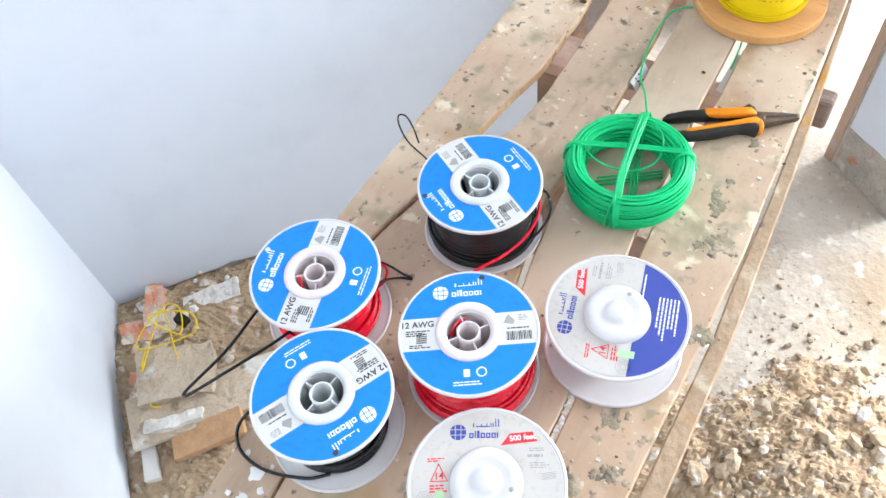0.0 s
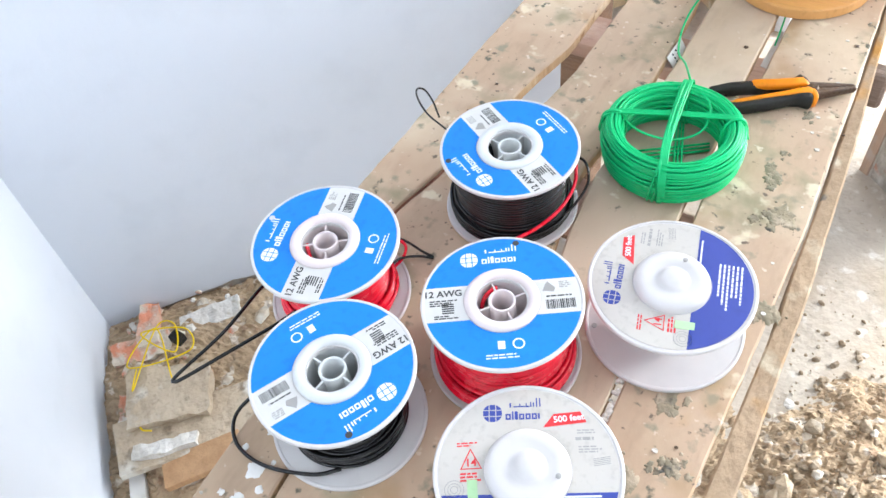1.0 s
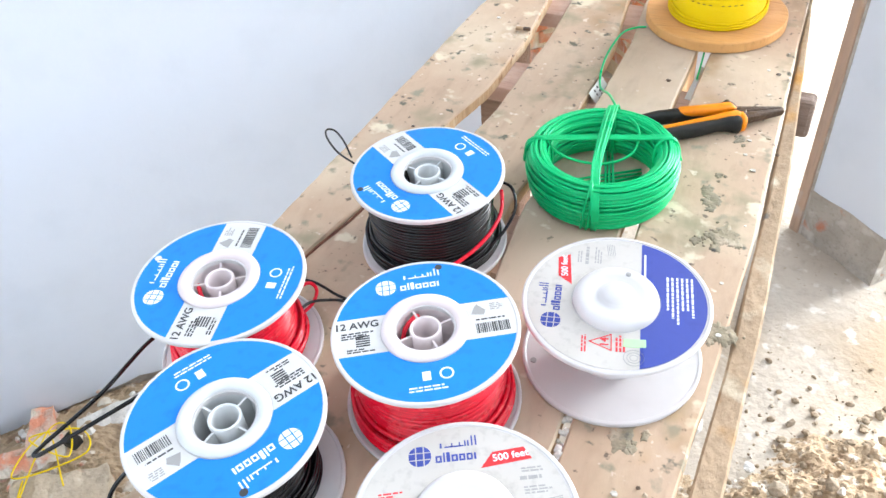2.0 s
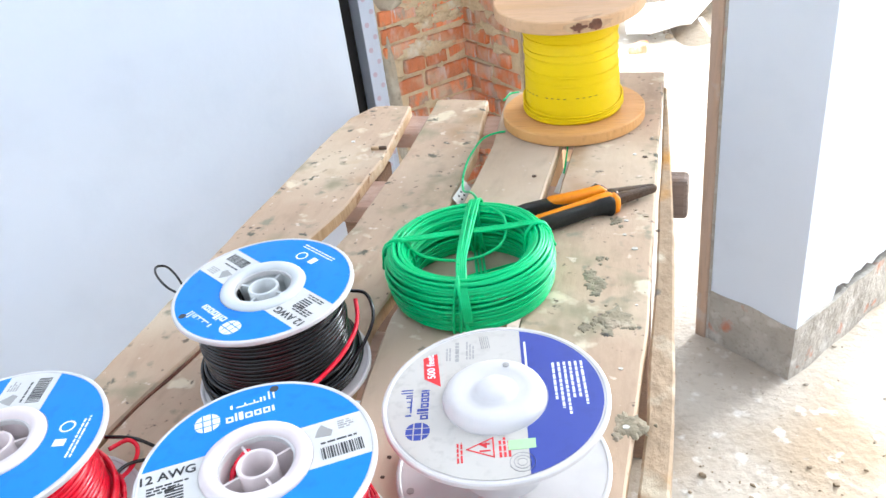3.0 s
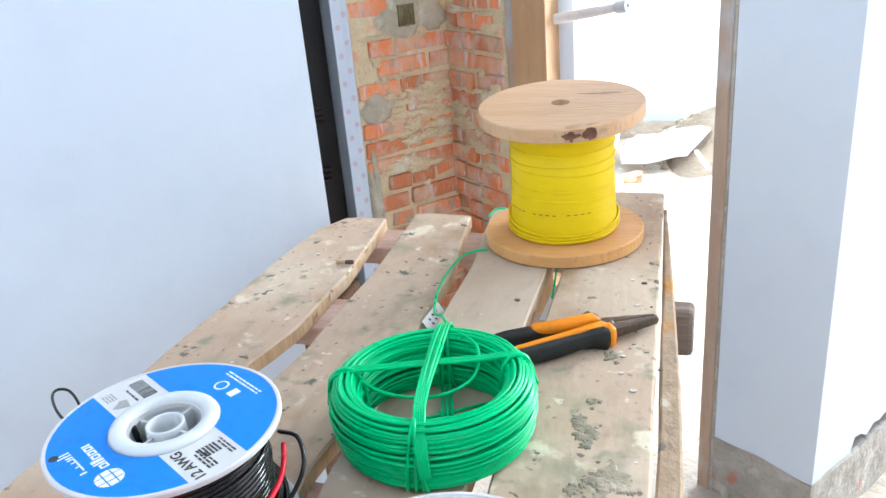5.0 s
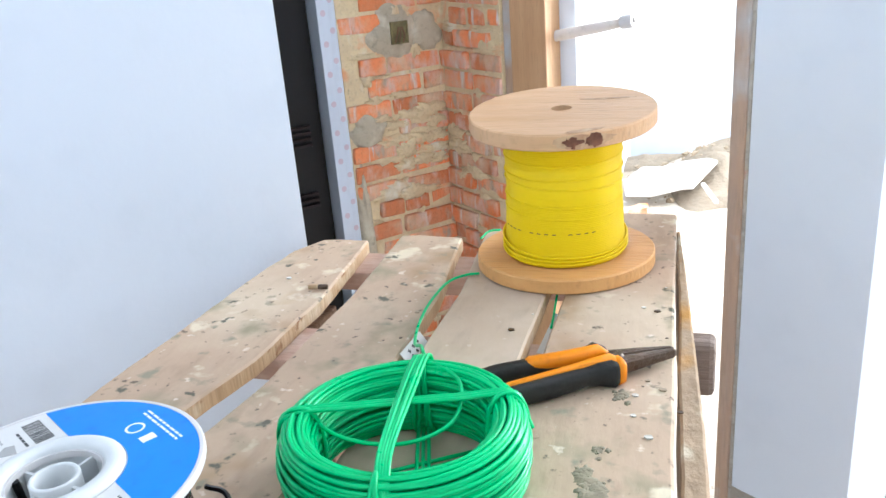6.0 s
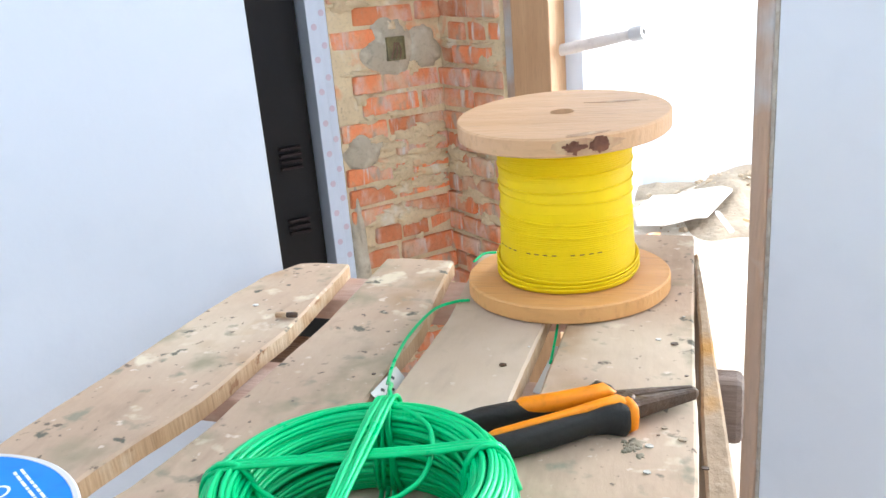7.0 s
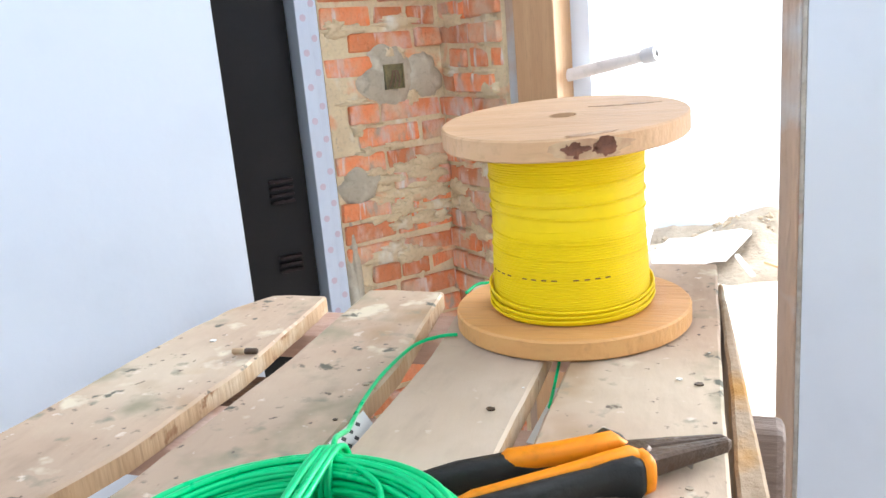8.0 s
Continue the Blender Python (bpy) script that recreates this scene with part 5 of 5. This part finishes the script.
def dirt_spread(cx, cy, rx, ry, h, seed, label, n=110):
    bm = bmesh.new()
    grid = []
    for j in range(n + 1):
        row = []
        for i in range(n + 1):
            u, v = 2 * i / n - 1, 2 * j / n - 1
            x, y = cx + rx * u, cy + ry * v
            d = math.sqrt(u * u + v * v) + 0.35 * noise.noise(Vector((x * 5, y * 5, seed)))
            fall = max(0.0, 1 - d * d)
            rough = 0.016 * noise.noise(Vector((x * 22, y * 22, seed))) + 0.012 * abs(noise.noise(Vector((x * 60, y * 60, seed)))) + 0.006 * noise.noise(Vector((x * 130, y * 130, seed)))
            row.append(bm.verts.new((x, y, floor_height(x, y) - 0.012 + h * fall ** 0.7 * 1.0 + rough * min(1, fall * 3))))
        grid.append(row)
    for j in range(n):
        for i in range(n):
            bm.faces.new((grid[j][i], grid[j][i + 1], grid[j + 1][i + 1], grid[j + 1][i]))
    ob = part("dirt_spread", bm, SAND)
    tagged(ob, label, "dirt", kind="stuff")


dirt_spread(0.33, -0.72, 0.42, 0.48, 0.035, 2.0, "sandy dirt and cement crumbs swept beside the bench", 150)
dirt_spread(-0.90, -0.93, 0.36, 0.36, 0.055, 7.0, "crumbled mortar and dirt in the wall corner", 120)


def rubble_field(name, count, xr, yr, size, seed, label, shape, lift=0.035, mat=RUBBLE):
    bm = bmesh.new()
    r2 = random.Random(seed)
    made = 0
    while made < count:
        x, y = r2.uniform(*xr), r2.uniform(*yr)
        if r2.random() > shape(x, y):
            continue
        s = size * (0.35 + 1.6 * r2.random() ** 4)
        stone(bm, (x, y, floor_height(x, y) + lift * max(0.0, shape(x, y) - 0.25) + s * 0.25), s, seed * 1000 + made)
        made += 1
    ob = part(name, bm, mat)
    return tagged(ob, label, "rubble", kind="stuff")


rubble_field("rubble", 2200, (0.08, 0.75), (-1.1, -0.05), 0.0055, 3, "scattered small stones and cement crumbs on the floor", lambda x, y: math.exp(-((x - 0.27) ** 2 / 0.06 + (y + 0.62) ** 2 / 0.10)))
rubble_field("rubble", 500, (0.1, 1.4), (-0.6, 1.2), 0.004, 4, "fine grit on the pale floor", lambda x, y: 0.8, 0.0, FLOOR_DUST)
rubble_field("rubble", 1100, (-1.25, -0.55), (-1.35, -0.5), 0.007, 5, "crumbled masonry in the wall corner", lambda x, y: math.exp(-((x + 1.0) ** 2 / 0.05 + (y + 0.95) ** 2 / 0.06)))
rubble_field("rubble", 260, (-0.3, 0.35), (2.1, 2.7), 0.012, 6, "dirt and stones heaped against the far wall", lambda x, y: math.exp(-((x - 0.1) ** 2 / 0.05 + (y - 2.55) ** 2 / 0.03)))
r3 = random.Random(21)
for k in range(60):
    x, y = 0.28 + r3.gauss(0, 0.11), -0.64 + r3.gauss(0, 0.16)
    b = bmesh.new()
    s = 0.008 + 0.018 * r3.random() ** 2
    stone(b, (0, 0, s * 0.3), s, 5000 + k)
    ob = part("stone", b, r3.choice((RUBBLE, RUBBLE, SAND, CRUST, PALE_CRUST)))
    ob.location = (x, y, floor_height(x, y) + 0.024)
    tagged(ob, "broken lump of cement lying in the dirt", "stone", "loose stones beside the bench")


def broken_brick(x, y, turn, size, label, mat=CEMENT, seed=1.0, tilt=0.0, z=0.0):
    b = bmesh.new()
    rough_block(b, (-size[0] / 2, -size[1] / 2, 0), (size[0] / 2, size[1] / 2, size[2]), 7, 0.012, None, seed)
    for v in b.verts:
        q = v.co * 38 + Vector((seed, 0, seed))
        v.co += 0.007 * Vector((noise.noise(q), noise.noise(q + Vector((11, 0, 0))), noise.noise(q + Vector((0, 17, 0)))))
    ob = part("broken_brick", b, mat)
    ob.matrix_world = pose(x, y, floor_height(x, y) + z - 0.006, tilt, 0, turn)
    return tagged(ob, label, "brick")


broken_brick(-0.905, -0.985, 42, (0.15, 0.115, 0.095), "dusty mortar-crusted block lying on the rubble", CRUST, 2.0, 4, -0.004)
broken_brick(-0.842, -1.068, 42, (0.115, 0.028, 0.075), "white plaster lump along the block's edge", PALE_CRUST, 5.0, 5, 0.004)
broken_brick(-1.055, -0.925, 48, (0.12, 0.050, 0.050), "dusty red broken brick at the foot of the wall", RED_BIT, 8.0, 8, 0.012)
broken_brick(-1.085, -0.885, -40, (0.12, 0.040, 0.050), "dusty red broken brick along the wall corner", RED_BIT, 11.0, -6, 0.010)
broken_brick(-0.985, -0.800, 50, (0.14, 0.045, 0.045), "grey mortar lump along the wall foot", PALE_CRUST, 14.0, 3, 0.006)
broken_brick(-0.975, -1.045, -42, (0.13, 0.045, 0.045), "dusty broken brick along the wall foot", RED_BIT, 17.0, -4, 0.002)
r4 = random.Random(61)
for k in range(22):
    x, y = -1.0 + r4.uniform(-0.14, 0.16), -0.86 + r4.uniform(-0.13, 0.13)
    b = bmesh.new()
    q = r4.uniform(0.008, 0.020)
    stone(b, (0, 0, q * 0.3), q, 7000 + k)
    ob = part("brick_bit", b, r4.choice((RED_BIT, PALE_CRUST, CRUST)))
    ob.location = (x, y, floor_height(x, y) + 0.038)
    tagged(ob, "small dusty bit of broken masonry in the corner", "rubble", "broken bits in the wall corner")


def scrap_board(name, lo, hi, m, mat, label):
    b = bmesh.new()
    box(b, lo, hi, bevel=0.002)
    ob = part(name, b, mat)
    ob.matrix_world = m
    return tagged(ob, label, "board")


scrap_board("scrap_board", (-0.28, -0.055, 0), (0.28, 0.055, 0.018), pose(-0.745, -0.905, 0.062, 3, 4, 52), CRUST, "mortar-crusted offcut board lying on the rubble")
scrap_board("scrap_board", (-0.075, -0.03, 0), (0.075, 0.03, 0.018), pose(-0.765, -1.055, 0.072, 0, -6, 50), POST_WOOD, "orange-brown timber offcut leaning on the rubble")
# white board added in place of the plaster strip at the wall foot
scrap_board("scrap_board", (-0.07, -0.015, 0), (0.07, 0.015, 0.025), pose(-0.87, -1.135, 0.040, 0, 5, -43), BOARD, "white strip on the rubble in place of wall-foot plaster")
tangle_r = random.Random(14)
keys = []
for k in range(10):
    a = k * 2.0 + tangle_r.uniform(-0.9, 0.9)
    rr = 0.105 * tangle_r.uniform(0.2, 1.1)
    x, y = -0.965 + rr * 1.1 * math.cos(a), -0.915 + rr * math.sin(a)
    keys.append((x, y, floor_height(x, y) + tangle_r.uniform(0.095, 0.13)))
keys += [(-0.985, -0.985, 0.125), (-0.955, -1.03, 0.115), (-0.90, -1.07, 0.11), (-0.875, -1.065, 0.11)]
loose_wire(keys, YELLOW_WIRE, "tangled thin yellow wire lying on the rubble", 0.0015)
b = bmesh.new()
box(b, (-0.014, -0.011, 0), (0.014, 0.011, 0.02), bevel=0.003)
ob = part("connector_block", b, RUBBER)
ob.location = (-0.955, -0.895, 0.125)
tagged(ob, "small dark plastic connector lying in the yellow tangle", "connector")

# far room rubbish
b = bmesh.new()
plate(b, [(-0.20, -0.10), (-0.10, -0.14), (0.02, -0.12), (0.06, -0.13), (0.20, 0.07), (0.17, 0.11), (0.05, 0.12), (-0.02, 0.10), (-0.10, 0.13), (-0.19, 0.02)], 0, 0.012)
panel = part("white_panel", b, BOARD)
panel.matrix_world = pose(-0.095, 2.36, 0.075, 9, -7, 12)
tagged(panel, "torn white panel lying on the dirt heap", "panel")


def dirt_heap(cx, cy, rx, ry, h, seed):
    bm = bmesh.new()
    n, m = 30, 12
    rings = [[bm.verts.new((cx, cy, floor_height(cx, cy) + h + 0.004))]]
    for j in range(1, m + 1):
        f = j / m
        ring = []
        for k in range(n):
            a = 2 * math.pi * k / n
            edge = 1 + 0.3 * noise.noise(Vector((math.cos(a), math.sin(a), seed)))
            x, y = cx + rx * f * edge * math.cos(a), cy + ry * f * edge * math.sin(a)
            ring.append(bm.verts.new((x, y, floor_height(x, y) + h * (1 - f ** 1.6) + 0.03 * noise.noise(Vector((x * 14, y * 14, seed))) * (1 - f) - 0.02 * (j == m))))
        rings.append(ring)
    for k in range(n):
        bm.faces.new((rings[0][0], rings[1][k], rings[1][(k + 1) % n]))
    for a, b in zip(rings[1:], rings[2:]):
        for k in range(n):
            bm.faces.new((a[k], b[k], b[(k + 1) % n], a[(k + 1) % n]))
    bmesh.ops.recalc_face_normals(bm, faces=bm.faces[:])
    ob = part("dirt_heap", bm, DIRT, smooth=True)
    tagged(ob, "brown heap of dirt against the white far wall", "dirt heap", kind="stuff")


dirt_heap(0.16, 2.60, 0.26, 0.16, 0.04, 1.0)
dirt_heap(-0.22, 2.70, 0.22, 0.09, 0.03, 4.0)
dirt_heap(0.08, 2.42, 0.20, 0.24, 0.045, 6.0)
scrap_board("timber_stick", (-0.008, -0.075, 0), (0.008, 0.075, 0.012), pose(0.055, 2.22, 0.05, 14, 0, 22), BOARD, "pale timber stick lying on dirt")
scrap_board("timber_stick", (-0.005, -0.06, 0), (0.005, 0.06, 0.01), pose(0.17, 2.24, 0.04, 6, 0, 50), FRESH_WOOD, "thin timber stick lying on dirt")
broken_brick(-0.21, 2.12, 10, (0.07, 0.05, 0.035), "brown broken brick under the panel", BRICK, 3.0)

# cement crumbs caught between two planks
bm = bmesh.new()
cr = random.Random(41)
for k in range(60):
    y = cr.uniform(-1.0, -0.86)
    stone(bm, (-0.066 - 0.05 * (y + 0.92) + cr.uniform(-0.007, 0.007), y, T - 0.009 + cr.uniform(0, 0.006)), cr.uniform(0.002, 0.005), 9000 + k)
tagged(part("cement_crumbs", bm, BOARD), "pale cement crumbs wedged between two planks", "crumbs", kind="stuff")
